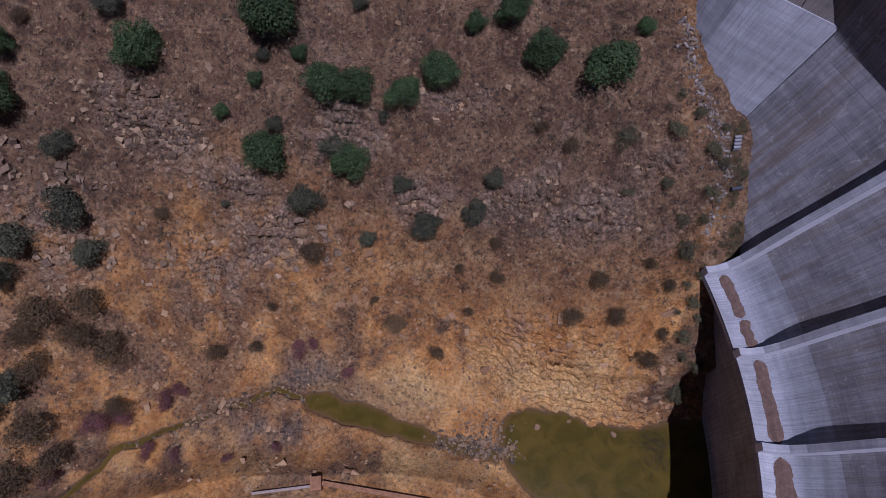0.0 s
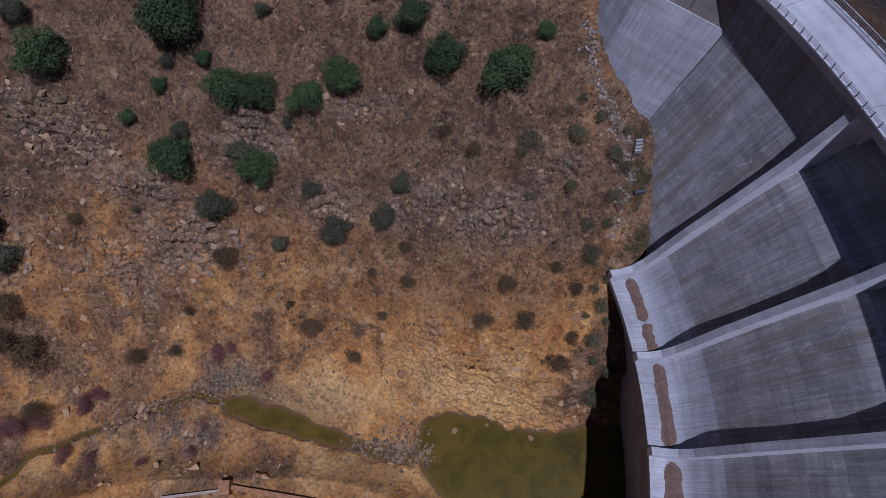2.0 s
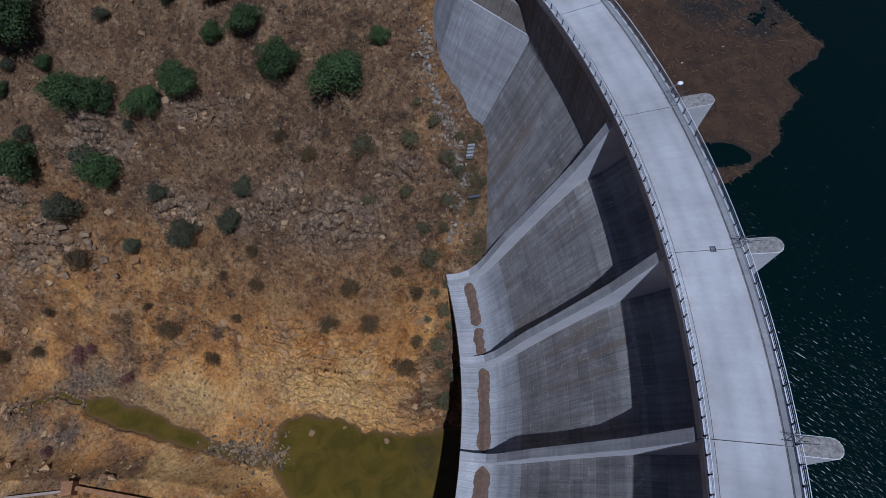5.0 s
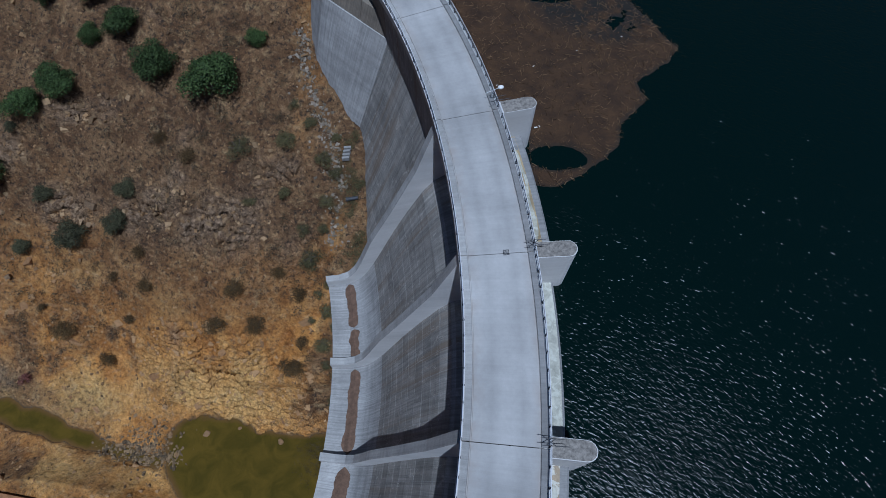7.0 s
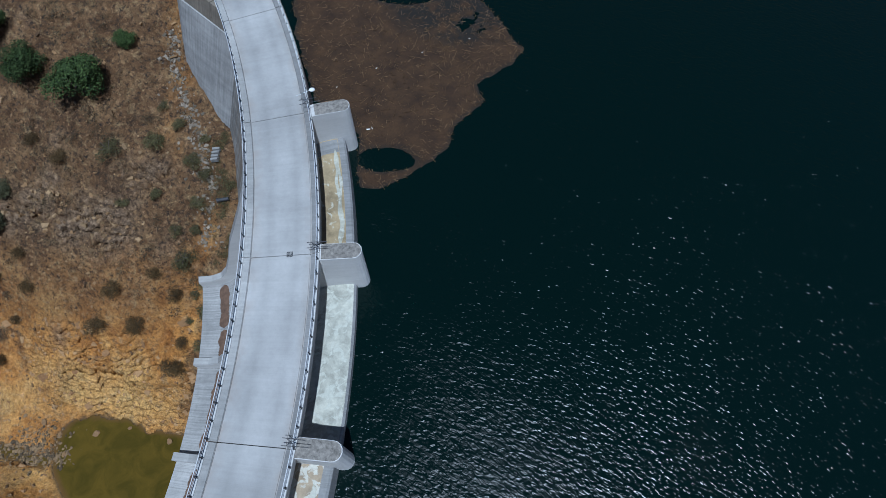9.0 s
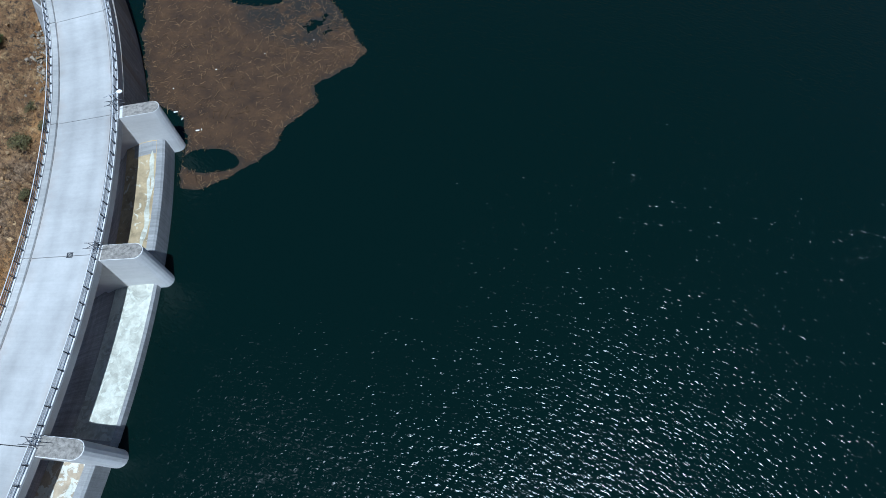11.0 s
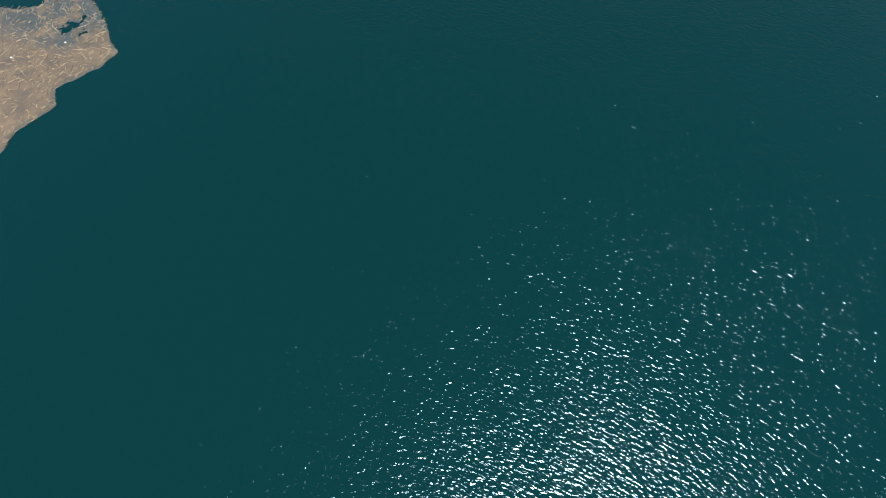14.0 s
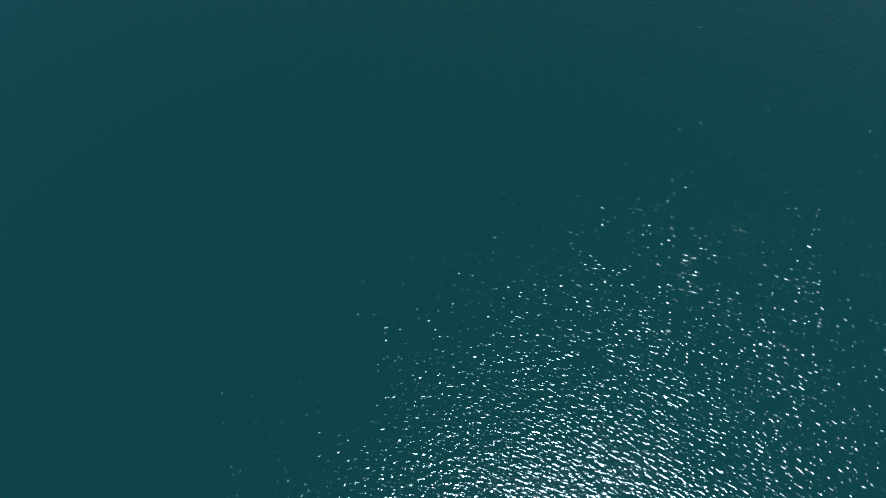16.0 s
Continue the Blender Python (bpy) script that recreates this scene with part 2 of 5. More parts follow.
def water_material(name, colour, wave, strength, rough, paws=()):
    """Murky water: a dull body under a rippled mirror skin."""
    m, n, l, b = material(name)
    n.remove(b)
    body, skin, both, edge = n.new("ShaderNodeBsdfDiffuse"), n.new("ShaderNodeBsdfGlossy"), n.new("ShaderNodeMixShader"), n.new("ShaderNodeFresnel")
    body.name = "body"
    body.inputs["Color"].default_value = (*colour, 1)
    skin.distribution = "BECKMANN"
    skin.inputs["Roughness"].default_value = rough
    edge.inputs["IOR"].default_value = 1.33
    l.new(edge.outputs[0], both.inputs[0])
    l.new(body.outputs[0], both.inputs[1])
    l.new(skin.outputs[0], both.inputs[2])
    l.new(both.outputs[0], n["Material Output"].inputs["Surface"])
    p = place(n)
    turned = n.new("ShaderNodeMapping")
    turned.inputs["Rotation"].default_value = (0, 0, radians(32))
    l.new(p, turned.inputs["Vector"])
    h1 = noise_node(n, l, scaled(n, l, turned.outputs[0], (0.75, 1.45, 1.0)), wave, 1, 0.5, 0.6)
    # gusts roughen the water in patches
    h2 = noise_node(n, l, p, 0.05, 3, 0.5)
    h = mix(n, l, 1.0, h1, ramp(n, l, h2, [(0.35, 0.86), (0.6, 1.0)]), "MULTIPLY")
    ruffled = 0.0
    for x, y, wide, deep in paws:
        spot = n.new("ShaderNodeMapping")
        spot.vector_type = "TEXTURE"
        spot.inputs["Location"].default_value, spot.inputs["Scale"].default_value = (x + 7, y + 7, 0), (wide, deep, 1)
        l.new(mix(n, l, 1.0, p, mix(n, l, 1.0, noise_col(n, l, p, 0.1), 14.0, "MULTIPLY"), "ADD"), spot.inputs["Vector"])
        flat = mix(n, l, 1.0, spot.outputs[0], (1.0, 1.0, 0.0), "MULTIPLY")
        ball = n.new("ShaderNodeTexGradient")
        ball.gradient_type = "SPHERICAL"
        l.new(flat, ball.inputs["Vector"])
        ruffled = mix(n, l, 1.0, ramp(n, l, ball.outputs["Fac"], [(0.0, 0.0), (0.3, 0.25), (0.75, 1.0)]), ruffled, "ADD")
    if paws:
        ruffled = mix(n, l, 1.0, ruffled, ramp(n, l, noise_node(n, l, scaled(n, l, turned.outputs[0], (0.5, 1.5, 1.0)), 0.5, 5, 0.7), [(0.32, 0.25), (0.66, 1.0)]), "MULTIPLY")
        gloss = n.new("ShaderNodeMapRange")
        gloss.inputs["To Min"].default_value, gloss.inputs["To Max"].default_value = rough, 0.4
        l.new(ruffled, gloss.inputs["Value"])
        l.new(gloss.outputs[0], skin.inputs["Roughness"])
    bump(n, l, h, 1.0, strength, skin)
    return m


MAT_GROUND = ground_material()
MAT_LAKE = water_material("reservoir_water", (0.0018, 0.0074, 0.0063), 1.75, 0.119, 0.235, [(82, 10, 24, 28), (73, 37, 7, 6)])
MAT_POND = water_material("green_pond_water", (0.075, 0.055, 0.008), 2.6, 0.036, 0.25)


def muddy(m):
    """Brown where the water is shallow, mottled olive where it is deep."""
    n, l = m.node_tree.nodes, m.node_tree.links
    at = n.new("ShaderNodeAttribute")
    at.attribute_name = "depth"
    p = place(n)
    drift = noise_node(n, l, p, 0.22, 5, 0.65, 1.0)
    deep = ramp(n, l, drift, [(0.35, (0.060, 0.045, 0.007)), (0.65, (0.098, 0.066, 0.010))])
    edge = mix(n, l, 0.35, at.outputs["Fac"], noise_node(n, l, p, 0.7, 5, 0.7))
    col = mix(n, l, ramp(n, l, edge, [(0.22, 0.0), (0.6, 1.0)]), (0.12, 0.066, 0.022), deep)
    l.new(col, n["body"].inputs["Color"])


muddy(MAT_POND)

# ---- helpers for building ----
AXIS = Vector((-62.0, 18.5, 0.0))      # the middle of the dam's curve


BRIDGE_AXIS = Vector((-61.9, 16.6, 0.0))      # the middle of the road's curve


def polar(r, deg, z, axis=AXIS):
    return Vector((axis.x + r * math.cos(radians(deg)), axis.y + r * math.sin(radians(deg)), z))


def part(name, bm, material=None, parent=None, label=""):
    me = bpy.data.meshes.new(name)
    bm.normal_update()
    bm.to_mesh(me)
    bm.free()
    ob = new(name, me)
    if material:
        me.materials.append(material)
    if parent:
        ob.parent = parent
    if label:
        ob["label"] = label
    return ob


def smooth(ob, angle=40):
    for p in ob.data.polygons:
        p.use_smooth = True
    ob.data.set_sharp_from_angle(angle=radians(angle))
    return ob


def sweep(profile, a0, a1, steps, bm=None, close=True, axis=AXIS):
    """A ring of (r, z) points swept round the dam's axis, with a uv in metres."""
    bm = bm or bmesh.new()
    uv = bm.loops.layers.uv.verify()
    run = [0.0]
    pts = list(profile) + ([profile[0]] if close else [])
    for (r0, z0), (r1, z1) in zip(pts, pts[1:]):
        run.append(run[-1] + math.hypot(r1 - r0, z1 - z0))
    rows = []
    for i in range(steps + 1):
        a = a0 + (a1 - a0) * i / steps
        rows.append(([bm.verts.new(polar(r, a, z, axis)) for r, z in profile], radians(a) * 120))
    count = len(profile)
    for (ra, ua), (rb, ub) in zip(rows, rows[1:]):
        for j in range(count if close else count - 1):
            k = (j + 1) % count
            f = bm.faces.new((ra[j], ra[k], rb[k], rb[j]))
            for loop, (u, v) in zip(f.loops, ((ua, run[j]), (ua, run[j + 1]), (ub, run[j + 1]), (ub, run[j]))):
                loop[uv].uv = (u, v)
    if close:
        for ring, flip in ((rows[0][0], False), (rows[-1][0], True)):
            f = bm.faces.new(ring if not flip else ring[::-1])
            for loop in f.loops:
                c = loop.vert.co
                loop[uv].uv = (math.hypot(c.x - axis.x, c.y - axis.y), c.z)
    bmesh.ops.recalc_face_normals(bm, faces=bm.faces)
    return bm


def box(bm, m, sx, sy, sz):
    """A box of that size whose middle stands at the pose m."""
    made = bmesh.ops.create_cube(bm, size=1.0, matrix=m @ Matrix.Diagonal((sx, sy, sz, 1)))
    return made["verts"]


def empty(name, at=(0, 0, 0), label="", category="", group="", kind=""):
    ob = new(name)
    ob.location = at
    ob.empty_display_size = 0.5
    return tagged(ob, label, category, group, kind)


# ---- the ground ----
TABLES = {}


def fbm(x, y, scale, octaves=5, seed=0, gain=0.5):
    """Smooth random relief by summed value noise."""
    total, amp, norm = np.zeros_like(x), 1.0, 0.0
    for o in range(octaves):
        f = 2.0 ** o / scale
        if seed * 31 + o not in TABLES:
            TABLES[seed * 31 + o] = np.random.RandomState(seed * 31 + o).rand(256, 256)
        table = TABLES[seed * 31 + o]
        u, v = x * f + 37.2 * o, y * f + 11.7 * o
        iu, iv = np.floor(u).astype(int), np.floor(v).astype(int)
        fu, fv = u - iu, v - iv
        fu, fv = fu * fu * (3 - 2 * fu), fv * fv * (3 - 2 * fv)
        a, b = table[iu % 256, iv % 256], table[(iu + 1) % 256, iv % 256]
        c, d = table[iu % 256, (iv + 1) % 256], table[(iu + 1) % 256, (iv + 1) % 256]
        total += amp * ((a * (1 - fu) + b * fu) * (1 - fv) + (c * (1 - fu) + d * fu) * fv - 0.5)
        norm += amp
        amp *= gain
    return total / norm * 2


def seg_dist(x, y, pts):
    """Distance to a line of points."""
    best = np.full_like(x, 1e9)
    for (x0, y0), (x1, y1) in zip(pts, pts[1:]):
        dx, dy = x1 - x0, y1 - y0
        t = np.clip(((x - x0) * dx + (y - y0) * dy) / (dx * dx + dy * dy), 0, 1)
        best = np.minimum(best, np.hypot(x - x0 - t * dx, y - y0 - t * dy))
    return best


STREAM = [(-44, 22.5), (-50.6, 25.6), (-56.4, 23.1), (-63.4, 20.5), (-76.6, 14.5), (-83, 11.6), (-92, 2), (-100, -20), (-140, -60), (-300, -110)]
PUDDLE = [(-44, 22.6), (-40, 21.8), (-33, 20), (-27, 17.5), (-20, 15.6), (-12, 13.5), (-4, 12)]
POND = [(3.5, 15.5), (6, 10), (12, 7), (20, 5), (29, 8), (42, 8), (42, 13), (26, 11.5), (14, 13), (5, 15.5)]
POND_Z, LAKE_Z = -61.6, 0.0
CRAGS = [(-49, 50.5, 10, 5), (-93, 50, 9, 7), (-36, 66, 8, 4), (-70, 66, 9, 6), (-22, 57, 7, 3.5), (0, 56, 8, 4), (12, 52, 9, 4), (-66, 48, 9, 5), (-78, 70, 8, 5), (25, 60, 6, 3), (-15, 71, 6, 3), (-58, 60, 8, 4)]


def crag_mask(x, y):
    m = np.zeros_like(x)
    for cx, cy, rx, ry in CRAGS:
        m = np.maximum(m, np.exp(-((x - cx) / rx) ** 2 - ((y - cy) / ry) ** 2))
    return np.clip(m * 1.3 + 0.9 * fbm(x, y, 7, 4, 8) - 0.25, 0, 1)


def bank_mask(x, y):
    """The bare layered rock above the pond."""
    return np.clip(1.5 - ((x - 12) / 20) ** 2 - ((y - 26 + 0.25 * (x - 12)) / 9) ** 2 + 0.8 * fbm(x, y, 9, 4, 21), 0, 1)


def terrace(z, step, sharp):
    whole = np.floor(step)
    return whole + np.clip((step - whole) * sharp - (sharp - 1), 0, 1) - step


def jut(step, sharp):
    """1 at a ledge's lip, fading back over the shelf behind it, 0 at the foot of the next."""
    part_of = step - np.floor(step)
    return np.maximum((1 - part_of) ** 3 * (part_of < 1 - 1 / sharp), np.clip(part_of * sharp - (sharp - 1), 0, 1))


def fissures(x, y):
    """Broken lines of open joints in the bare rock above the pond."""
    u, v = 0.93 * x - 0.36 * y, 0.36 * x + 0.93 * y
    w = 1.1 * fbm(x, y, 4, 3, 83)
    long = np.exp(-(fbm(u * 0.45, v + w, 3.6, 4, 81, 0.55) / 0.05) ** 2)
    return long * np.clip(bank_mask(x, y) * 1.4, 0, 1) * np.clip(0.55 + 2.2 * fbm(x, y, 7, 3, 85), 0, 1)


WALL_LINE = [(-60, 2.4), (-40.6, 5.2), (-38.5, 5.7), (-15.0, 2.3)]


def ground_z(x, y, lean=None):
    """The ground's height; lean, if given, gathers how far the ledges jut out downhill."""
    x, y = np.asarray(x, float), np.asarray(y, float)
    k = 1 / (1 + np.exp(-(x - 3) / 8))
    h = (1 - 0.22 * k) * (y - (29 - 18.5 * k) + 2.5 * fbm(x, y * 0.3, 40, 3, 5))
    h = 3 * np.logaddexp(0, h / 3)
    h = np.where(h < 42, h, 42 + (h - 42) * 0.6)
    h = np.where(h < 95, h, 95 + (h - 95) * 0.15)
    # the near bank of the valley, with a terrace that carries a low wall
    edge = 12.5 - 10 / (1 + np.exp(-(x + 4) / 4)) - 9 / (1 + np.exp((x + 72) / 6))
    s = 1.0 * (edge - y) + 1.2 * fbm(x, y, 12, 4, 6)
    s = 0.9 * np.logaddexp(0, s / 0.9)
    s = np.where(s < 6, s, np.where(y > -12, 6 + (s - 6) * 0.1, 6 + 0.1 * (edge + 12) + 0.9 * (-12 - y)))
    h = h + np.where(s < 80, s, 80 + (s - 80) * 0.15)
    west = np.maximum(0, -(x + 80)) * 0.25
    z = -61.0 + h + np.where(y > 8, west * np.exp(-((y - 25) / 30) ** 2), 0)
    slope = np.clip(h / 12, 0, 1)
    z = z + slope * (1.5 * fbm(x, y, 14, 5, 1) + 0.8 * fbm(x, y, 3.0, 4, 2, 0.7)) + 0.3 * fbm(x, y, 4, 4, 3)
    crag = crag_mask(x, y) * slope
    step = z / 1.5 + 1.6 * fbm(x, y, 6, 4, 9, 0.6) + 0.06 * x
    if lean is not None:
        lean += 1.3 * crag * jut(step, 9)
    z = z + crag * (terrace(z, step, 9) * 1.5 + 0.3 + 0.9 * fbm(x, y, 1.8, 3, 10, 0.7))
    bank = bank_mask(x, y)
    step = z / 1.15 + 2.3 * fbm(x, y, 8, 4, 19, 0.55) - 0.09 * x
    worn = np.clip(0.7 + 1.8 * fbm(x, y, 5, 3, 23), 0.05, 1)
    if lean is not None:
        lean += 1.1 * bank * worn * jut(step, 12)
    z = z + bank * terrace(z, step, 12) * 1.15 * worn
    z = z - 0.2 * fissures(x, y)
    jag = np.exp(-(fbm(x * 0.6, y + 0.5 * fbm(x, y, 3, 2, 92), 2.4, 4, 91, 0.6) / 0.1) ** 2)
    z = z - 0.75 * jag * np.clip(crag - 0.1, 0, 1)
    d = seg_dist(x, y, WALL_LINE)
    z = np.where(d < 8, np.minimum(z, -56.1 + 0.9 * np.maximum(0, d - 2.6)), z)
    # the bare rubble beside the dam
    z = z + 0.7 * np.clip(1 - np.abs(x - 30) / 5, 0, 1) * (y > 45) * fbm(x, y, 1.6, 3, 31, 0.7)
    for pts, wide, deep in ((STREAM, 0.62, 0.8), (PUDDLE[:5], 2.0, 1.1), (PUDDLE[4:], 1.2, 0.6), (POND, 6.5, 2.2)):
        d = seg_dist(x + 1.6 * fbm(x, y, 6, 4, 12), y + 1.6 * fbm(x, y, 6, 4, 13), pts)
        z = np.where(d < wide * 2.2, np.minimum(z, POND_Z - deep + deep * (d / wide) ** 2), z)
    # the reservoir's bed behind the dam
    r = np.hypot(x - AXIS.x, y - AXIS.y)
    bed = np.clip((r - 124) / 4, 0, 1) * (x > -60)
    shore = np.maximum(-35, -35 + 0.5 * (np.abs(y - 20) - 95))
    return np.where(bed > 0, z * (1 - bed) + shore * bed, z)


def surface_z(x, y):
    return float(ground_z(np.array([x]), np.array([y]))[0])


def build_ground():
    xs = np.concatenate([np.linspace(-1500, -220, 24), np.arange(-200, -116, 4.0), np.arange(-112, -12, 0.31), np.arange(-12, 38, 0.17), np.arange(38, 46, 0.31), np.arange(46, 110, 3.0), np.linspace(120, 1500, 30)])
    ys = np.concatenate([np.linspace(-1500, -130, 20), np.arange(-120, -2, 4.0), np.arange(0, 13, 0.31), np.arange(13, 38, 0.17), np.arange(38, 97, 0.31), np.arange(100, 180, 4.0), np.linspace(200, 1500, 22)])
    gx, gy = np.meshgrid(xs, ys)
    lean = np.zeros_like(gx)
    gz = ground_z(gx, gy, lean)
    nx, ny = len(xs), len(ys)
    verts = np.stack([(gx + 0.25 * lean).ravel(), (gy - lean).ravel(), gz.ravel()], 1)
    i = np.arange(nx * ny).reshape(ny, nx)
    quads = np.stack([i[:-1, :-1].ravel(), i[:-1, 1:].ravel(), i[1:, 1:].ravel(), i[1:, :-1].ravel()], 1)
    me = bpy.data.meshes.new("ground")
    me.from_pydata(verts.tolist(), [], quads.tolist())
    me.materials.append(MAT_GROUND)
    me.polygons.foreach_set("use_smooth", [True] * len(me.polygons))
    rock = np.clip(crag_mask(gx, gy) * (0.9 + 2.0 * fbm(gx, gy, 2.5, 4, 45, 0.7)), 0, 1) * np.clip((gz + 60) / 8, 0, 1) * 0.8
    heath = np.clip((gz + 47 - 0.2 * np.maximum(0, gx) + 14 * fbm(gx, gy, 22, 4, 41)) / 18, 0, 1)
    patch = np.clip(fbm(gx, gy, 10, 5, 43, 0.6) * 4 - 0.25, 0, 1) * (gz < -50)
    heath = np.clip(np.maximum(heath, 0.9 * patch) * (1 - 0.75 * bank_mask(gx, gy)), 0, 1)
    heath = np.maximum(heath, np.clip(-(gx + 5) / 30, 0, 1) * np.clip(0.4 + 1.2 * fbm(gx, gy, 6, 4, 46), 0, 0.8))
    heath = heath * (1 - 0.45 * np.clip(1.2 - np.abs(gx - 30 - 3 * fbm(gx, gy, 8, 3, 47)) / 3, 0, 1) * np.clip((gy - 56) / 8, 0, 1) * (0.6 + fbm(gx, gy, 4, 4, 48)))
    # brush along the foot of the dam
    foot = 120.4 - (-1.5 - gz) / 2.286
    beside = np.clip(1.5 - (foot - np.hypot(gx - AXIS.x, gy - AXIS.y)) / 7 + 1.2 * fbm(gx, gy, 5, 4, 49), 0, 0.95) * np.clip((gz + 61) / 4, 0, 1) * (gx > 20)
    heath = np.maximum(heath, beside)
    damp = np.clip(1 - (gz - POND_Z - 0.05) / 0.35, 0, 1) * 0.8
    ochre = np.clip(1.3 * np.exp(-((gx - 8) / 11) ** 2 - ((gy - 25) / 5) ** 2) + 0.75 * np.exp(-((gx + 27) / 17) ** 2 - ((gy - 25) / 5) ** 2) + 0.5 * np.exp(-((gx + 25) / 22) ** 2 - ((gy - 9) / 4) ** 2) + 0.9 * fbm(gx, gy, 8, 4, 87) - 0.15, 0, 1) * (gz < -40)
    ash = np.exp(-((gx + 44.5) / 6.5) ** 2 - ((gy - 28) / 3.4) ** 2) + 0.7 * np.exp(-((gx + 52) / 11) ** 2 - ((gy - 15.5) / 3.5) ** 2)
    ash = np.clip(ash * (0.8 + 1.6 * fbm(gx, gy, 3, 4, 88, 0.65)), 0, 0.8)
    # "crack" weighs both the crack relief and the shade lines painted there
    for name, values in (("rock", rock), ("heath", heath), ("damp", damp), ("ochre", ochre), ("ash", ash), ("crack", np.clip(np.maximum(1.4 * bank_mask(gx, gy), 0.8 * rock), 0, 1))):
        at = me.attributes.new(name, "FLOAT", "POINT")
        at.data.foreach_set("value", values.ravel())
    return tagged(new("ground", me), "dry orange earth and brown heath on a steep valley side", "ground", kind="structure")


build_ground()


def build_water():
    bm = bmesh.new()
    arc = [bm.verts.new(polar(127.0, a, LAKE_Z)) for a in np.linspace(60, -75, 60)]
    far = [bm.verts.new((x, y, LAKE_Z)) for x, y in ((-20, -1500), (1500, -1500), (1500, 1500), (-20, 1500))]
    bm.faces.new(arc + far)
    bmesh.ops.recalc_face_normals(bm, faces=bm.faces)
    bmesh.ops.triangulate(bm, faces=bm.faces)
    for f in bm.faces:
        if f.normal.z < 0:
            f.normal_flip()
    tagged(part("reservoir_water", bm, MAT_LAKE), "dark teal rippled water of the reservoir", "water", kind="structure")
    gx, gy = np.meshgrid(np.arange(-140, 52, 0.5), np.arange(-60, 45, 0.5))
    depth = POND_Z - ground_z(gx, gy)
    i = np.arange(gx.size).reshape(gx.shape)
    quads = np.stack([i[:-1, :-1].ravel(), i[:-1, 1:].ravel(), i[1:, 1:].ravel(), i[1:, :-1].ravel()], 1)
    quads = quads[depth.ravel()[quads].max(1) > -0.3]
    me = bpy.data.meshes.new("pond_water")
    me.from_pydata(np.stack([gx.ravel(), gy.ravel(), np.full(gx.size, POND_Z)], 1).tolist(), [], quads.tolist())
    me.materials.append(MAT_POND)
    at = me.attributes.new("depth", "FLOAT", "POINT")
    at.data.foreach_set("value", np.clip(depth / 1.2, 0, 1).ravel())
    tagged(new("pond_water", me), "shallow olive-green pond and stream at the foot of the dam", "water", kind="structure")


build_water()

# ---- the dam ----
WALLS = (13.75, 4.5, -4.62, -13.75)
PIERS = (13.6, 4.4, -4.85, -13.95)
CREST_Z = (3.2, 1.2, 3.2)
BUCKET = [(108.6, -28.05), (107.2, -30.9), (105.5, -33.3), (104.3, -34.1), (102.3, -34.8), (100.8, -34.6), (99.2, -33.9)]


def chute_profile(zc):
    return [(132.5, zc - 1.2), (132.45, zc - 0.25), (132.2, zc), (131.0, zc + 0.05), (129.4, zc - 0.1), (127, zc - 1.0), (124.5, zc * 0.4 - 2.0),
            (122, -3.6), (120.2, -4.6), (118.5, -6.9), (115.7, -12.2), (113.4, -17.0), (111.4, -21.6), (109.0, -27.2)] + BUCKET


dam = empty("dam", polar(115, 5, -64), "curved grey concrete gravity dam with spillway chutes", "dam", kind="structure")


def dam_part(name, bm, mat, label=""):
    ob = part(name, bm, mat, None, label)
    ob.parent = dam
    ob.matrix_parent_inverse = Matrix.Translation(-dam.location)
    return ob


for (a1, a0), zc in zip(zip(WALLS, WALLS[1:]), CREST_Z):
    prof = chute_profile(zc)
    body = prof + [(99.1, -34.8), (101.5, -39), (104, -66), (132.5, -66)]
    smooth(dam_part("spillway_chute", sweep(body, a0, a1, 12), MAT_SEAM, "streaked grey concrete chute falling to a flip lip"), 25)


def radial_slab(profile, deg, thick, skew=0.0):
    """A wall of (r, z) outline, radial at its foot and turned by skew degrees at its head."""
    bm = bmesh.new()
    uv = bm.loops.layers.uv.verify()
    side = Vector((-math.sin(radians(deg)), math.cos(radians(deg)), 0)) * thick / 2
    turned = [deg + skew * min(1.0, (r - 99) / 22) for r, z in profile]
    a = [bm.verts.new(polar(r, d, z) + side) for (r, z), d in zip(profile, turned)]
    b = [bm.verts.new(polar(r, d, z) - side) for (r, z), d in zip(profile, turned)]
    bm.faces.new(a)
    bm.faces.new(b[::-1])
    n = len(profile)
    for i in range(n):
        j = (i + 1) % n
        bm.faces.new((a[j], a[i], b[i], b[j]))
    bmesh.ops.recalc_face_normals(bm, faces=bm.faces)
    for f in bm.faces:
        for loop in f.loops:
            c = loop.vert.co
            loop[uv].uv = (math.hypot(c.x - AXIS.x, c.y - AXIS.y), -c.z + c.y * 0.3)
    return bm


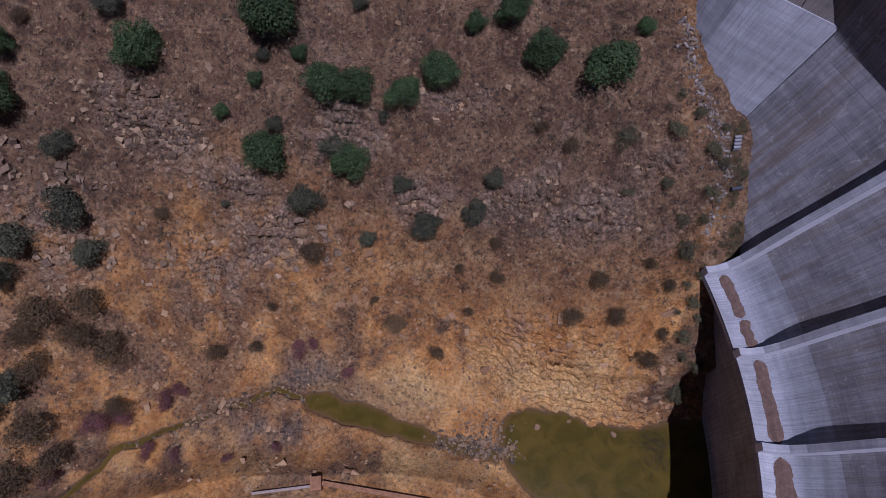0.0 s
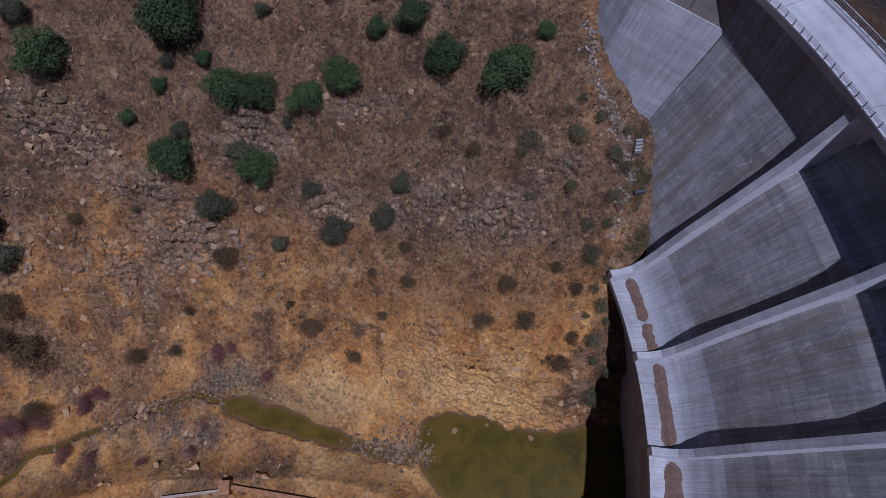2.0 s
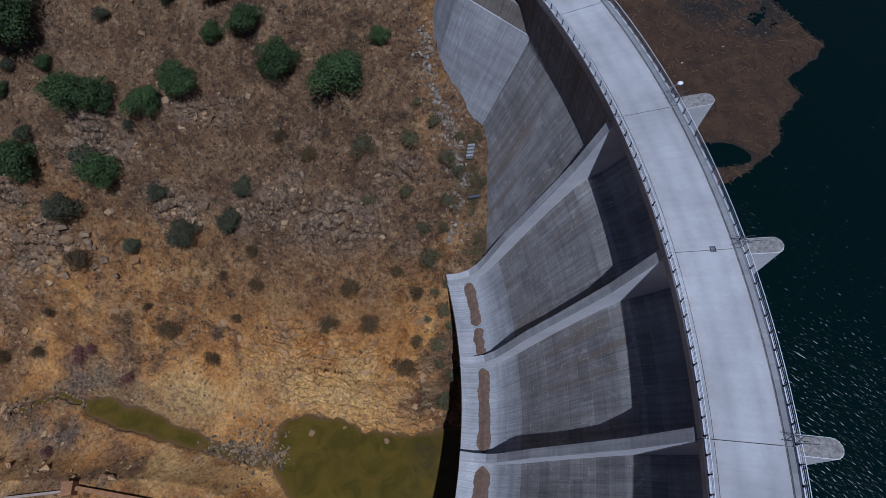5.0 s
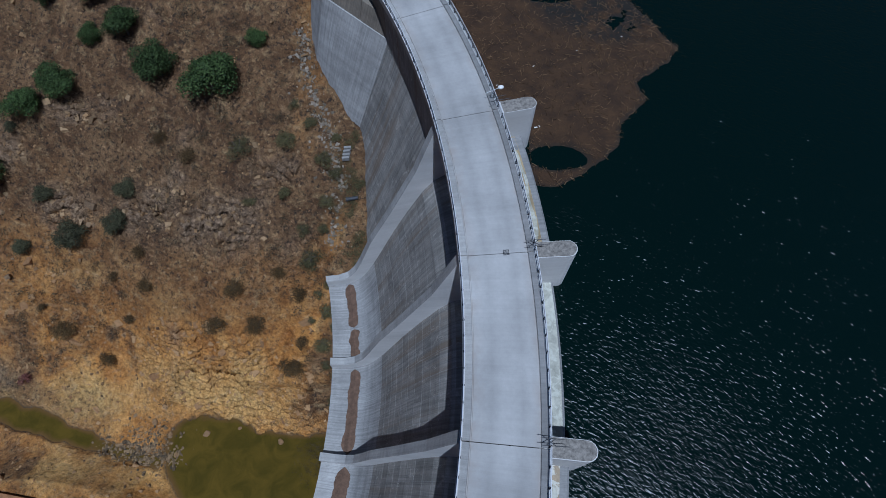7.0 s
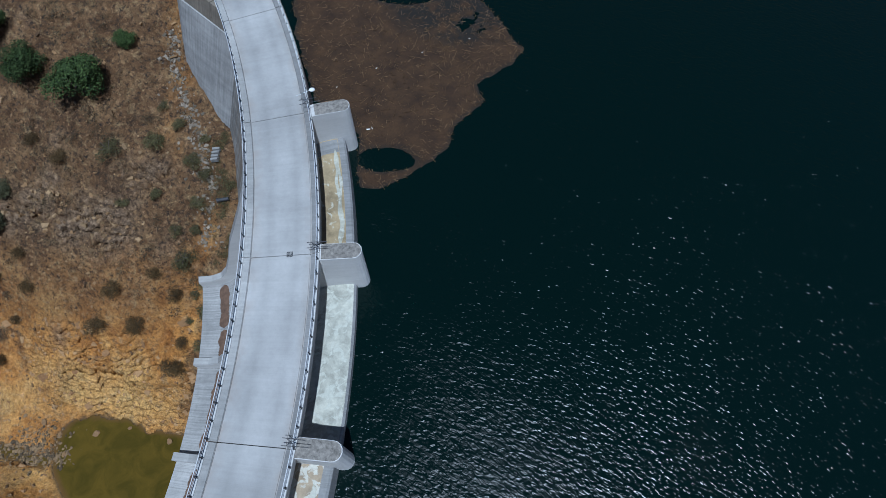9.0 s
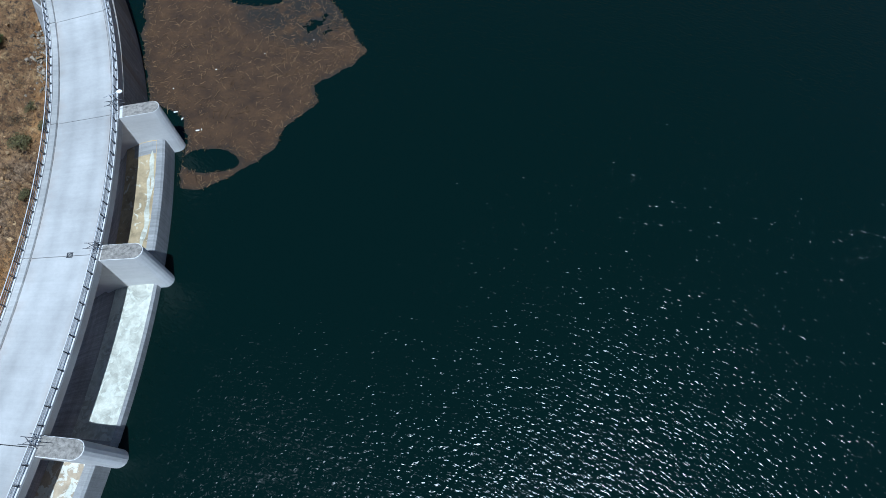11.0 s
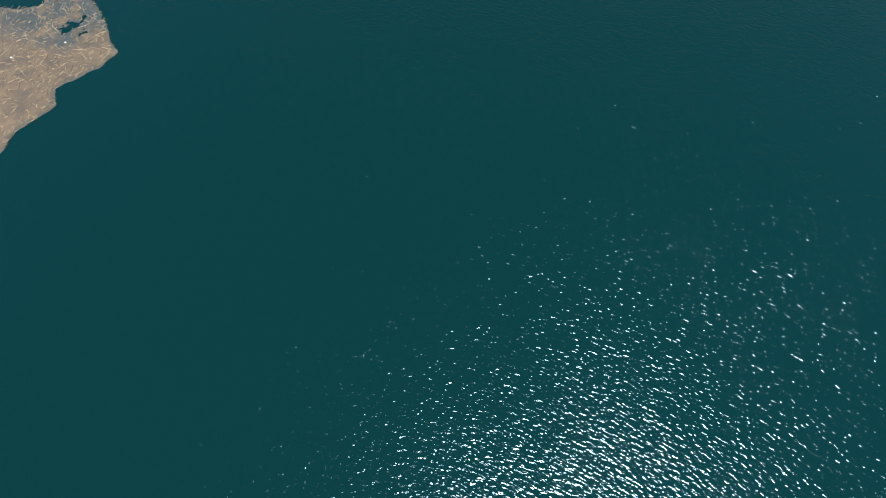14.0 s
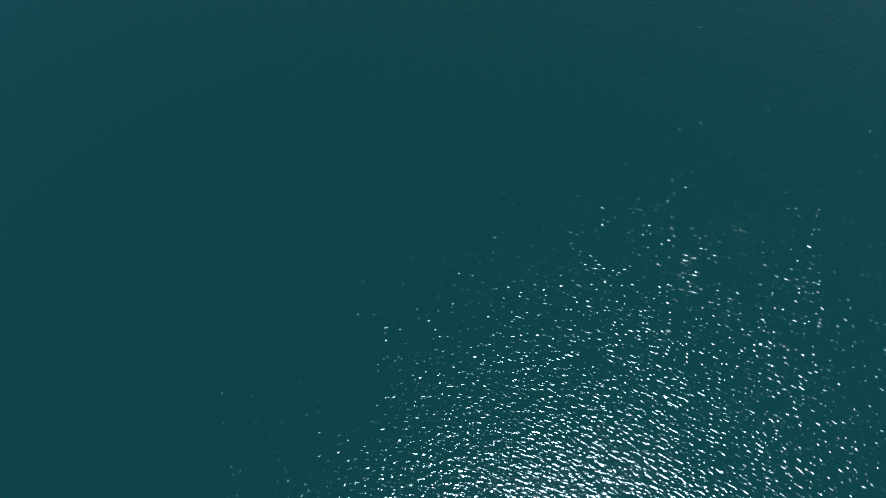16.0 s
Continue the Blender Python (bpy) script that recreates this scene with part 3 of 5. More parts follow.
WALL_TOP = [(120.75, 7.4), (120.2, 5.9), (117.5, -2.0), (113, -11.8), (109, -20.0), (106.5, -26.6), (105, -30.0), (103.4, -32.0), (101.5, -32.6), (99.1, -32.05)]
for a, pier in zip(WALLS, PIERS):
    prof = [(133.0, 7.4)] + WALL_TOP + [(99.1, -34.3), (103, -41), (133.0, -41)]
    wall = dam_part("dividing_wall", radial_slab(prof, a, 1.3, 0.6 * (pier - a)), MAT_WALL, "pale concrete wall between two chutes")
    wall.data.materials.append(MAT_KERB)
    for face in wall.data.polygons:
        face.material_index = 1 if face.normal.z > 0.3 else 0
    bm = bmesh.new()
    outline = [(125.5, -1.0), (125.5, 1.0), (129.45, 1.0)] + [(133.1 + 1.0 * math.sin(t), 1.0 * math.cos(t)) for t in np.linspace(0, math.pi, 9)] + [(129.45, -1.0)]
    uv = bm.loops.layers.uv.verify()
    turn = Matrix.Translation(AXIS) @ Matrix.Rotation(radians(pier), 4, "Z")
    low = [bm.verts.new(turn @ Vector((r, y, -40))) for r, y in outline]
    top = [bm.verts.new(turn @ Vector((r, y, 7.42 if r < 128 else 8.45))) for r, y in outline]
    bm.faces.new(top)
    for i in range(len(outline)):
        j = (i + 1) % len(outline)
        bm.faces.new((low[i], low[j], top[j], top[i]))
    bmesh.ops.recalc_face_normals(bm, faces=bm.faces)
    for f in bm.faces:
        for loop in f.loops:
            loop[uv].uv = (loop.vert.co.x, loop.vert.co.z)
    dam_part("pier", bm, MAT_WALL, "pale blue-grey concrete pier with a rounded nose")

# solid blocks beside the spillway
SOLID = [(129.0, 7.4), (120.45, 7.4), (120.4, -1.5), (112.4, -19.8), (104.5, -38), (104.5, -66), (129.0, -66)]
smooth(dam_part("dam_block", sweep(SOLID, 13.75, 25.2, 10), MAT_FACE, "grey concrete block with dark streaks"), 25)
smooth(dam_part("dam_block", sweep(SOLID, -40, -13.75, 14), MAT_FACE, "grey concrete block with dark streaks"), 25)

# ---- the road bridge on the crest ----
bridge = empty("road_bridge", polar(125, 5, 9.2), "curved pale concrete road bridge with steel railings along the dam", "bridge")


def bridge_part(name, bm, mat, label=""):
    ob = part(name, bm, mat, None, label)
    ob.parent = bridge
    ob.matrix_parent_inverse = Matrix.Translation(-bridge.location)
    return ob


ROAD_Z = 8.5
JOINTS = [50.8, 41.8, 32.4, 23.4, 14.3, 5.15, -4.1, -13.1, -22.1, -31.1]
for a1, a0 in zip(JOINTS, JOINTS[1:]):
    g = 0.02
    z = ROAD_Z
    deck = [(120.7, z - 0.98), (120.7, z), (121.74, z), (121.75, z - 0.1), (121.84, z - 0.1), (121.85, z), (128.36, z), (128.37, z - 0.1), (128.46, z - 0.1), (128.47, z), (129.4, z), (129.4, z - 0.98)]
    bridge_part("deck_slab", sweep(deck, a0 + g, a1 - g, 10, axis=BRIDGE_AXIS), MAT_DECK)
# the wing at the valley's side, with a battered face
UPRIGHT = [(129.0, 7.4), (120.5, 7.4), (120.5, -66), (129.0, -66)]
dam_part("wing_wall", sweep(UPRIGHT, 25.2, 56, 24), MAT_STAINED, "brown-stained upright concrete wall")


def prism(foot, top, bevel):
    """A solid between two outlines of as many corners."""
    bm = bmesh.new()
    a, b = [bm.verts.new(p) for p in top], [bm.verts.new(p) for p in foot]
    bm.faces.new(a)
    bm.faces.new(b[::-1])
    for i in range(len(a)):
        j = (i + 1) % len(a)
        bm.faces.new((a[j], a[i], b[i], b[j]))
    bmesh.ops.recalc_face_normals(bm, faces=bm.faces)
    bmesh.ops.bevel(bm, geom=bm.edges[:], offset=bevel, segments=1, affect="EDGES")
    return bm


dam_part("wing_block", prism([(37.3, 65.3, -26), (28.6, 75.0, -26), (26.4, 84.0, -26), (36, 98, -26), (50, 74, -26)],
                             [(47.1, 69.9, 0.0), (35.4, 80.0, 0.0), (33.0, 86.5, 0.0), (36, 98, 0.0), (48.6, 72.2, 0.0)], 0.03), MAT_WING, "pale battered concrete block at the dam's end")
# the parapet that stands on the wing, in two lengths with an open joint
for u0, u1 in ((0.0, 0.425), (0.432, 1.0)):
    ends = [Vector((47.05, 70.05, 0)).lerp(Vector((35.5, 80.15, 0)), u) for u in (u0, u1)]
    back = Vector((0.66, 0.75, 0))
    foot = [ends[0], ends[1], ends[1] + back * 2.2, ends[0] + back * 2.2]
    top = [p + (back * 1.1 if k < 2 else Vector()) + Vector((0, 0, 3.2)) for k, p in enumerate(foot)]
    dam_part("parapet", prism([p - Vector((0, 0, 0.3)) for p in foot], top, 0.05), MAT_STAINED, "brown-stained concrete parapet")

# proud concrete lifts cast on the sloping faces
def along(profile, wanted):
    """Points at the wanted distances along a (r, z) line."""
    run = [0.0]
    for (r0, z0), (r1, z1) in zip(profile, profile[1:]):
        run.append(run[-1] + math.hypot(r1 - r0, z1 - z0))
    rs, zs = zip(*profile)
    return [(float(np.interp(w, run, rs)), float(np.interp(w, run, zs))) for w in wanted], run[-1]


def panels(profile, a0, a1, columns, tall):
    length = along(profile, [0])[1]
    rows = max(1, round(length / tall))
    marks = [length * i / rows for i in range(rows + 1)]
    wide = (a1 - a0) / columns
    for i in range(rows):
        line = along(profile, np.linspace(marks[i] + 0.04, marks[i + 1] - 0.04, 4))[0]
        (ra, za), (rb, zb) = line[0], line[-1]
        nr, nz = (za - zb), -(ra - rb)
        size = math.hypot(nr, nz)
        nr, nz = -nr / size, -nz / size
        if nz < 0:
            nr, nz = -nr, -nz
        gap = math.degrees(0.04 / 112)
        shape = [(r + nr * 0.018, z + nz * 0.018) for r, z in line] + [(r - nr * 0.05, z - nz * 0.05) for r, z in line[::-1]]
        bm = sweep(shape, gap, wide - gap, 2)
        bmesh.ops.translate(bm, verts=bm.verts, vec=-AXIS)
        me = bpy.data.meshes.new("concrete_panel")
        bm.normal_update()
        bm.to_mesh(me)
        bm.free()
        me.materials.append(MAT_FACE)
        for c in range(columns):
            ob = new("concrete_panel", me)
            ob.parent = dam
            ob.matrix_parent_inverse = Matrix.Translation(-dam.location)
            ob.matrix_basis = Matrix.Translation(AXIS) @ Matrix.Rotation(radians(a0 + wide * c), 4, "Z")


for (a1, a0), zc in zip(zip(WALLS, WALLS[1:]), CREST_Z):
    face = chute_profile(zc)[7:14] + [(108.65, -27.95)]
    panels(face, a0 + 0.33, a1 - 0.33, 6, 2.6)
panels([(120.36, -1.6), (112.4, -19.8), (108.4, -29.0)], 14.1, 25.1, 8, 2.7)

# weathered sills along the spillway's crest
for (a1, a0), zc, mat, label in zip(zip(WALLS, WALLS[1:]), CREST_Z, (MAT_CREST, MAT_CREST_PALE, MAT_CREST_BROWN), ("yellow-stained concrete sill", "whitish concrete sill with pale green stains", "brown-stained concrete sill")):
    line = [(131.5 if zc > 2 else 132.2, zc), (131.0, zc + 0.05), (129.4, zc - 0.1), (127, zc - 1.0)]
    smooth(dam_part("crest_sill", sweep([(r, z + 0.03) for r, z in line] + [(r, z - 0.1) for r, z in line[::-1]], a0 + 0.46, a1 - 0.46, 10), mat, label), 25)

for (a1, a0), zc in zip(zip(WALLS, WALLS[1:]), CREST_Z):
    line = [(132.54, zc - 6.0), (132.54, zc - 1.2), (132.49, zc - 0.24), (132.24, zc + 0.01), (131.54 if zc > 2 else 132.22, zc + 0.03)]
    smooth(dam_part("upstream_apron", sweep([(r, z) for r, z in line] + [(r - 0.1, z - 0.1) for r, z in line[::-1]], a0 + 0.46, a1 - 0.46, 10), MAT_APRON, "dark grey upstream edge of the sill"), 25)


def crust(a0, a1, r0, wide, zc, seed, mat, label):
    """A thin uneven patch that runs along a sill."""
    bm = bmesh.new()
    rows = []
    for i in range(37):
        a = a0 + (a1 - a0) * i / 36
        w = wide * max(0.12, 0.8 + 0.9 * noise.noise((i * 0.15, seed, 0)) + 0.15 * noise.noise((i * 0.6, seed, 2))) * (1 - abs(i / 18 - 1) ** 10)
        mid = r0 + 0.3 * noise.noise((i * 0.17, seed, 5))
        rows.append([bm.verts.new(polar(mid + k * w / 2, a, float(np.interp(mid + k * w / 2, [127, 129.4, 131, 132.2], [zc - 1.0, zc - 0.1, zc + 0.05, zc])) + h)) for k, h in ((-1, 0.02), (-0.8, 0.05), (0.8, 0.05), (1, 0.02))])
    for p, q in zip(rows, rows[1:]):
        for j in range(3):
            bm.faces.new((p[j], p[j + 1], q[j + 1], q[j]))
    bmesh.ops.recalc_face_normals(bm, faces=bm.faces)
    for f in bm.faces:
        if f.normal.z < 0:
            f.normal_flip()
    dam_part("lime_crust", bm, mat, label)


crust(5.6, 12.4, 130.95, 0.85, 3.2, 11, MAT_CRUST, "whitish lime crust along the sill")
crust(-12.5, -6.0, 130.9, 0.9, 3.2, 12, MAT_CRUST, "whitish lime crust along the sill")
for a0, a1 in ((12.15, 13.1), (4.95, 5.75)):
    line = [(131.45, 3.24), (131.0, 3.29), (129.4, 3.14), (128.3, 2.72)]
    dam_part("sill_end", sweep(line + [(r, z - 0.12) for r, z in line[::-1]], a0, a1, 3), MAT_APRON, "bare grey concrete end of the sill")

# smooth pale buckets at the chutes' feet
for (a1, a0), zc in zip(zip(WALLS, WALLS[1:]), CREST_Z):
    up = [(r - 0.03, z + 0.04) for r, z in BUCKET]
    smooth(dam_part("flip_bucket", sweep(up + [(r + 0.05, z - 0.2) for r, z in BUCKET[::-1]], a0 + 0.34, a1 - 0.34, 12), MAT_BUCKET, "whitish washed concrete bucket with a sharp lip"), 25)


def silt(a0, a1, seed, wide):
    """A strip of dried mud in the bottom of a bucket."""
    bm = bmesh.new()
    rng = random.Random(seed)
    rows = []
    for i in range(41):
        a = a0 + (a1 - a0) * i / 40
        e = abs(2 * i / 40 - 1)
        w = wide * (0.85 + 0.35 * noise.noise((i * 0.11, seed, 0)) + 0.12 * noise.noise((i * 0.6, seed, 3)))
        w = max(0.15, w * (1 - e ** 14))
        mid = 103.1 + 0.3 * noise.noise((i * 0.1, seed, 7))
        row = []
        for k in (-1, -0.6, 0, 0.6, 1):
            r = mid + k * w / 2 + 0.06 * noise.noise((i * 1.3, k * 9, seed))
            z = float(np.interp(r, *zip(*BUCKET[::-1]))) + 0.04
            row.append(bm.verts.new(polar(r, a, z + 0.03 + (0.16 * (1 - abs(k)) + 0.03 * noise.noise((i, k * 5, 1)) if abs(k) < 1 else 0))))
        rows.append(row)
    for p, q in zip(rows, rows[1:]):
        for j in range(4):
            bm.faces.new((p[j], q[j], q[j + 1], p[j + 1]))
    bmesh.ops.recalc_face_normals(bm, faces=bm.faces)
    for f in bm.faces:
        if f.normal.z < 0:
            f.normal_flip()
    return tagged(part("silt_deposit", bm, MAT_SILT), "dried brown silt lying in the spillway bucket", "silt", "silt in the buckets", "")


silt(8.3, 13.2, 3, 2.2)
silt(5.1, 8.1, 4, 2.0)
silt(-4.1, 3.9, 5, 2.4)
silt(-13.2, -5.2, 6, 3.0)

# lichened caps on the piers
for a in PIERS:
    turn = Matrix.Translation(AXIS) @ Matrix.Rotation(radians(a), 4, "Z")
    bm = bmesh.new()
    outline = [(129.5, -0.93), (129.5, 0.93)] + [(133.08 + 0.93 * math.sin(t), 0.93 * math.cos(t)) for t in np.linspace(0, math.pi, 9)]
    low = [bm.verts.new(turn @ Vector((r, y, 8.43))) for r, y in outline]
    top = [bm.verts.new(turn @ Vector((r, y, 8.52))) for r, y in outline]
    bm.faces.new(top)
    for i in range(len(outline)):
        j = (i + 1) % len(outline)
        bm.faces.new((low[i], low[j], top[j], top[i]))
    bmesh.ops.recalc_face_normals(bm, faces=bm.faces)
    dam_part("pier_cap", bm, MAT_LICHEN, "dark lichen-stained top of a pier")

# ---- kerbs and railings ----
for a1, a0 in zip(JOINTS, JOINTS[1:]):
    g = 0.03
    z = ROAD_Z
    bridge_part("kerb", sweep([(120.98, z - 0.02), (120.98, z + 0.13), (121.68, z + 0.13), (121.73, z - 0.02)], a0 + g, a1 - g, 8, axis=BRIDGE_AXIS), MAT_KERB, "stained concrete kerb")
    bridge_part("walkway", sweep([(128.48, z - 0.02), (128.53, z + 0.13), (129.12, z + 0.13), (129.12, z - 0.02)], a0 + g, a1 - g, 8, axis=BRIDGE_AXIS), MAT_WALKWAY, "narrow stained concrete walkway")
    for r in (120.84, 129.26):
        bridge_part("edge_beam", sweep([(r - 0.14, z - 0.02), (r - 0.14, z + 0.26), (r - 0.11, z + 0.29), (r + 0.11, z + 0.29), (r + 0.14, z + 0.26), (r + 0.14, z - 0.02)], a0 + g, a1 - g, 8, axis=BRIDGE_AXIS), MAT_EDGE, "whitish concrete edge beam")


def railing(r):
    z = ROAD_Z + 0.29
    rail = bridge_part("railing", sweep([(r - 0.035, z + 0.92), (r - 0.035, z + 0.98), (r + 0.035, z + 0.98), (r + 0.035, z + 0.92)], -30.6, 41.4, 70, axis=BRIDGE_AXIS), MAT_RAIL, "pale grey steel railing with dark posts")
    for h in (0.32, 0.62):
        bar = part("rail", sweep([(r - 0.02, z + h), (r - 0.02, z + h + 0.04), (r + 0.02, z + h + 0.04), (r + 0.02, z + h)], -30.6, 41.4, 70, axis=BRIDGE_AXIS), MAT_RAIL, rail)
        bar.matrix_parent_inverse = rail.matrix_world.inverted()
    bm = bmesh.new()
    box(bm, pose(r, 0, z + 0.47), 0.09, 0.1, 0.94)
    box(bm, pose(r, 0, z + 0.02), 0.24, 0.22, 0.04)
    me = bpy.data.meshes.new("post")
    bm.to_mesh(me)
    bm.free()
    me.materials.append(MAT_DARKSTEEL)
    step = math.degrees(1.75 / 125)
    a = -30.5
    while a < 41.3:
        ob = new("post", me)
        ob.parent = rail
        ob.matrix_basis = Matrix.Translation(BRIDGE_AXIS) @ Matrix.Rotation(radians(a), 4, "Z")
        a += step
    return rail


railing(120.84)
railing(129.26)


def tube(bm, a, b, radius, sides=8):
    a, b = Vector(a), Vector(b)
    d = b - a
    m = Matrix.Translation((a + b) / 2) @ d.to_track_quat("Z", "Y").to_matrix().to_4x4()
    bmesh.ops.create_cone(bm, cap_ends=True, segments=sides, radius1=radius, radius2=radius, depth=d.length, matrix=m)


def lamp(deg):
    base = polar(128.9, deg, ROAD_Z + 0.13, BRIDGE_AXIS)
    thing = empty("street_lamp", base, "white lamp head on a short grey arm over the railing", "lamp")
    bm = bmesh.new()
    tube(bm, (0, 0, 0), (0, 0, 1.3), 0.06)
    box(bm, pose(0, 0, 0.02), 0.3, 0.3, 0.04)
    part("pole", bm, MAT_STEEL, thing)
    bm = bmesh.new()
    tube(bm, (0, 0, 1.25), (1.15, 0.25, 1.35), 0.045)
    tube(bm, (-0.9, -0.15, 1.15), (0, 0, 1.25), 0.035)
    part("arm", bm, MAT_STEEL, thing)
    bm = bmesh.new()
    bmesh.ops.create_uvsphere(bm, u_segments=14, v_segments=8, radius=0.36, matrix=pose(1.25, 0.28, 1.3) @ Matrix.Diagonal((1.1, 0.85, 0.6, 1)))
    smooth(part("shade", bm, MAT_WHITE, thing, "white enamelled lamp head"))
    thing.rotation_euler = (0, 0, radians(deg))
    return thing


lamp(15.2)


def bracket(deg):
    """A frame of tubes that reaches from the railing over the pier."""
    thing = empty("steel_bracket", polar(129.26, deg, ROAD_Z + 0.29, BRIDGE_AXIS), "grey tubular bracket fixed to the railing over a pier", "bracket", "brackets on the railing")
    for name, bits in (("strut", [((-1.0, -0.35, 1.05), (1.6, -0.3, 1.05)), ((-1.0, 0.35, 1.05), (1.2, 0.3, 1.05))]), ("brace", [((-0.6, -0.35, 1.05), (0.4, 0.35, 1.05)), ((-0.6, 0.35, 1.05), (0.4, -0.35, 1.05))]), ("upright", [((0, 0.35, 0), (0, 0.35, 1.05)), ((0, -0.35, 0), (0, -0.35, 1.05))])):
        for a, b in bits:
            bm = bmesh.new()
            tube(bm, a, b, 0.035)
            part(name, bm, MAT_DARKSTEEL, thing)
    thing.rotation_euler = (0, 0, radians(deg))


for deg in (14.6, 5.35, -3.9):
    bracket(deg)


def drain():
    at = polar(126.07, 5.2, ROAD_Z, BRIDGE_AXIS)
    thing = empty("drain_grate", at, "dark square iron drain grate in the road", "grate")
    bm = bmesh.new()
    for x, y, w, d in ((0.3, 0, 0.06, 0.66), (-0.3, 0, 0.06, 0.66), (0, 0.3, 0.54, 0.06), (0, -0.3, 0.54, 0.06)):
        box(bm, pose(x, y, 0.02), w, d, 0.05)
    part("frame", bm, MAT_DARKSTEEL, thing)
    for i in range(6):
        bm = bmesh.new()
        box(bm, pose(-0.22 + i * 0.088, 0, 0.015), 0.04, 0.54, 0.03)
        part("bar", bm, MAT_DARKSTEEL, thing)
    thing.rotation_euler = (0, 0, radians(5.2))


drain()

# ---- plants ----
def leaf_material(name, dark, light):
    m, n, l, b = material(name)
    geo = n.new("ShaderNodeNewGeometry")
    info = n.new("ShaderNodeObjectInfo")
    col = ramp(n, l, geo.outputs["Random Per Island"], [(0.0, dark), (1.0, light)])
    col = mix(n, l, 0.6, col, ramp(n, l, info.outputs["Random"], [(0.0, 0.6), (1.0, 1.25)]), "MULTIPLY")
    l.new(col, b.inputs["Base Color"])
    b.inputs["Roughness"].default_value = 0.75
    b.inputs["Specular IOR Level"].default_value = 0.25
    return m


LEAVES = {"green": leaf_material("evergreen_leaves", (0.012, 0.024, 0.006), (0.075, 0.112, 0.030)),
          "grey": leaf_material("grey_green_leaves", (0.024, 0.026, 0.012), (0.11, 0.104, 0.052)),
          "brown": leaf_material("brown_scrub_leaves", (0.045, 0.028, 0.010), (0.135, 0.085, 0.032)),
          "purple": leaf_material("purple_flowering_leaves", (0.09, 0.030, 0.022), (0.20, 0.085, 0.07)),
          "yellow": leaf_material("yellow_green_leaves", (0.05, 0.044, 0.018), (0.135, 0.118, 0.05))}
MAT_BARK = plain("grey_bark", (0.09, 0.07, 0.055), 0.95, 0, 0.4, 4)
MAT_SCRUB = leaf_material("dry_heath_twigs", (0.05, 0.03, 0.016), (0.135, 0.083, 0.047))
MAT_BUSH = leaf_material("half_dry_bush", (0.02, 0.015, 0.008), (0.12, 0.088, 0.045))
MAT_STRAW = leaf_material("dry_straw", (0.14, 0.075, 0.03), (0.33, 0.2, 0.09))
MAT_STICK = leaf_material("drift_wood", (0.05, 0.028, 0.013), (0.24, 0.15, 0.078))


def mesh_of(name, verts, faces, mat):
    me = bpy.data.meshes.new(name)
    me.from_pydata(np.asarray(verts).tolist(), [], np.asarray(faces).tolist())
    me.materials.append(mat)
    return me


def leaf_quads(centres, out, size, rng):
    """A small bent leaf of four corners at each centre, facing roughly outwards."""
    n = len(centres)
    normal = out + rng.normal(0, 0.55, (n, 3))
    normal /= np.linalg.norm(normal, axis=1)[:, None] + 1e-9
    side = np.cross(normal, rng.normal(0, 1, (n, 3)))
    side /= np.linalg.norm(side, axis=1)[:, None] + 1e-9
    up = np.cross(normal, side)
    s = (size * rng.uniform(0.6, 1.3, n))[:, None]
    corners = np.stack([centres - side * s * 0.5, centres - up * s * 0.32, centres + side * s * 0.5 + normal * s * 0.15, centres + up * s * 0.32], 1)
    return corners.reshape(-1, 3), np.arange(4 * n).reshape(n, 4)


def crown_mesh(name, seed, lobes, leaves, mat, flat=0.8, leaf=0.085):
    """A crown of unit width: leaf clumps round several uneven lobes, open between them."""
    rng = np.random.RandomState(seed)
    centre = np.column_stack([rng.uniform(-0.26, 0.26, lobes), rng.uniform(-0.26, 0.26, lobes), rng.uniform(0.2, 0.6, lobes) * flat])
    radius = rng.uniform(0.12, 0.21, lobes)
    centre[0], radius[0] = (0, 0, 0.42 * flat), 0.29
    pick = rng.choice(lobes, leaves, p=radius ** 2 / (radius ** 2).sum())
    d = rng.normal(0, 1, (leaves, 3))
    d /= np.linalg.norm(d, axis=1)[:, None]
    d[:, 2] = np.where(d[:, 2] < -0.4, -d[:, 2], d[:, 2])
    # leaves gather in clumps
    clump = np.round(d * 3.2) / 3.2 + rng.normal(0, 0.09, (leaves, 3))
    clump /= np.linalg.norm(clump, axis=1)[:, None]
    depth = 1 - 0.35 * rng.rand(leaves) ** 2 + 0.1 * rng.normal(0, 1, leaves)
    pos = centre[pick] + clump * (radius[pick] * depth)[:, None] * np.array([1, 1, 0.85 * flat + 0.1])
    keep = pos[:, 2] > 0.03
    v, f = leaf_quads(pos[keep], clump[keep], leaf, rng)
    return mesh_of(name, v, f, mat)


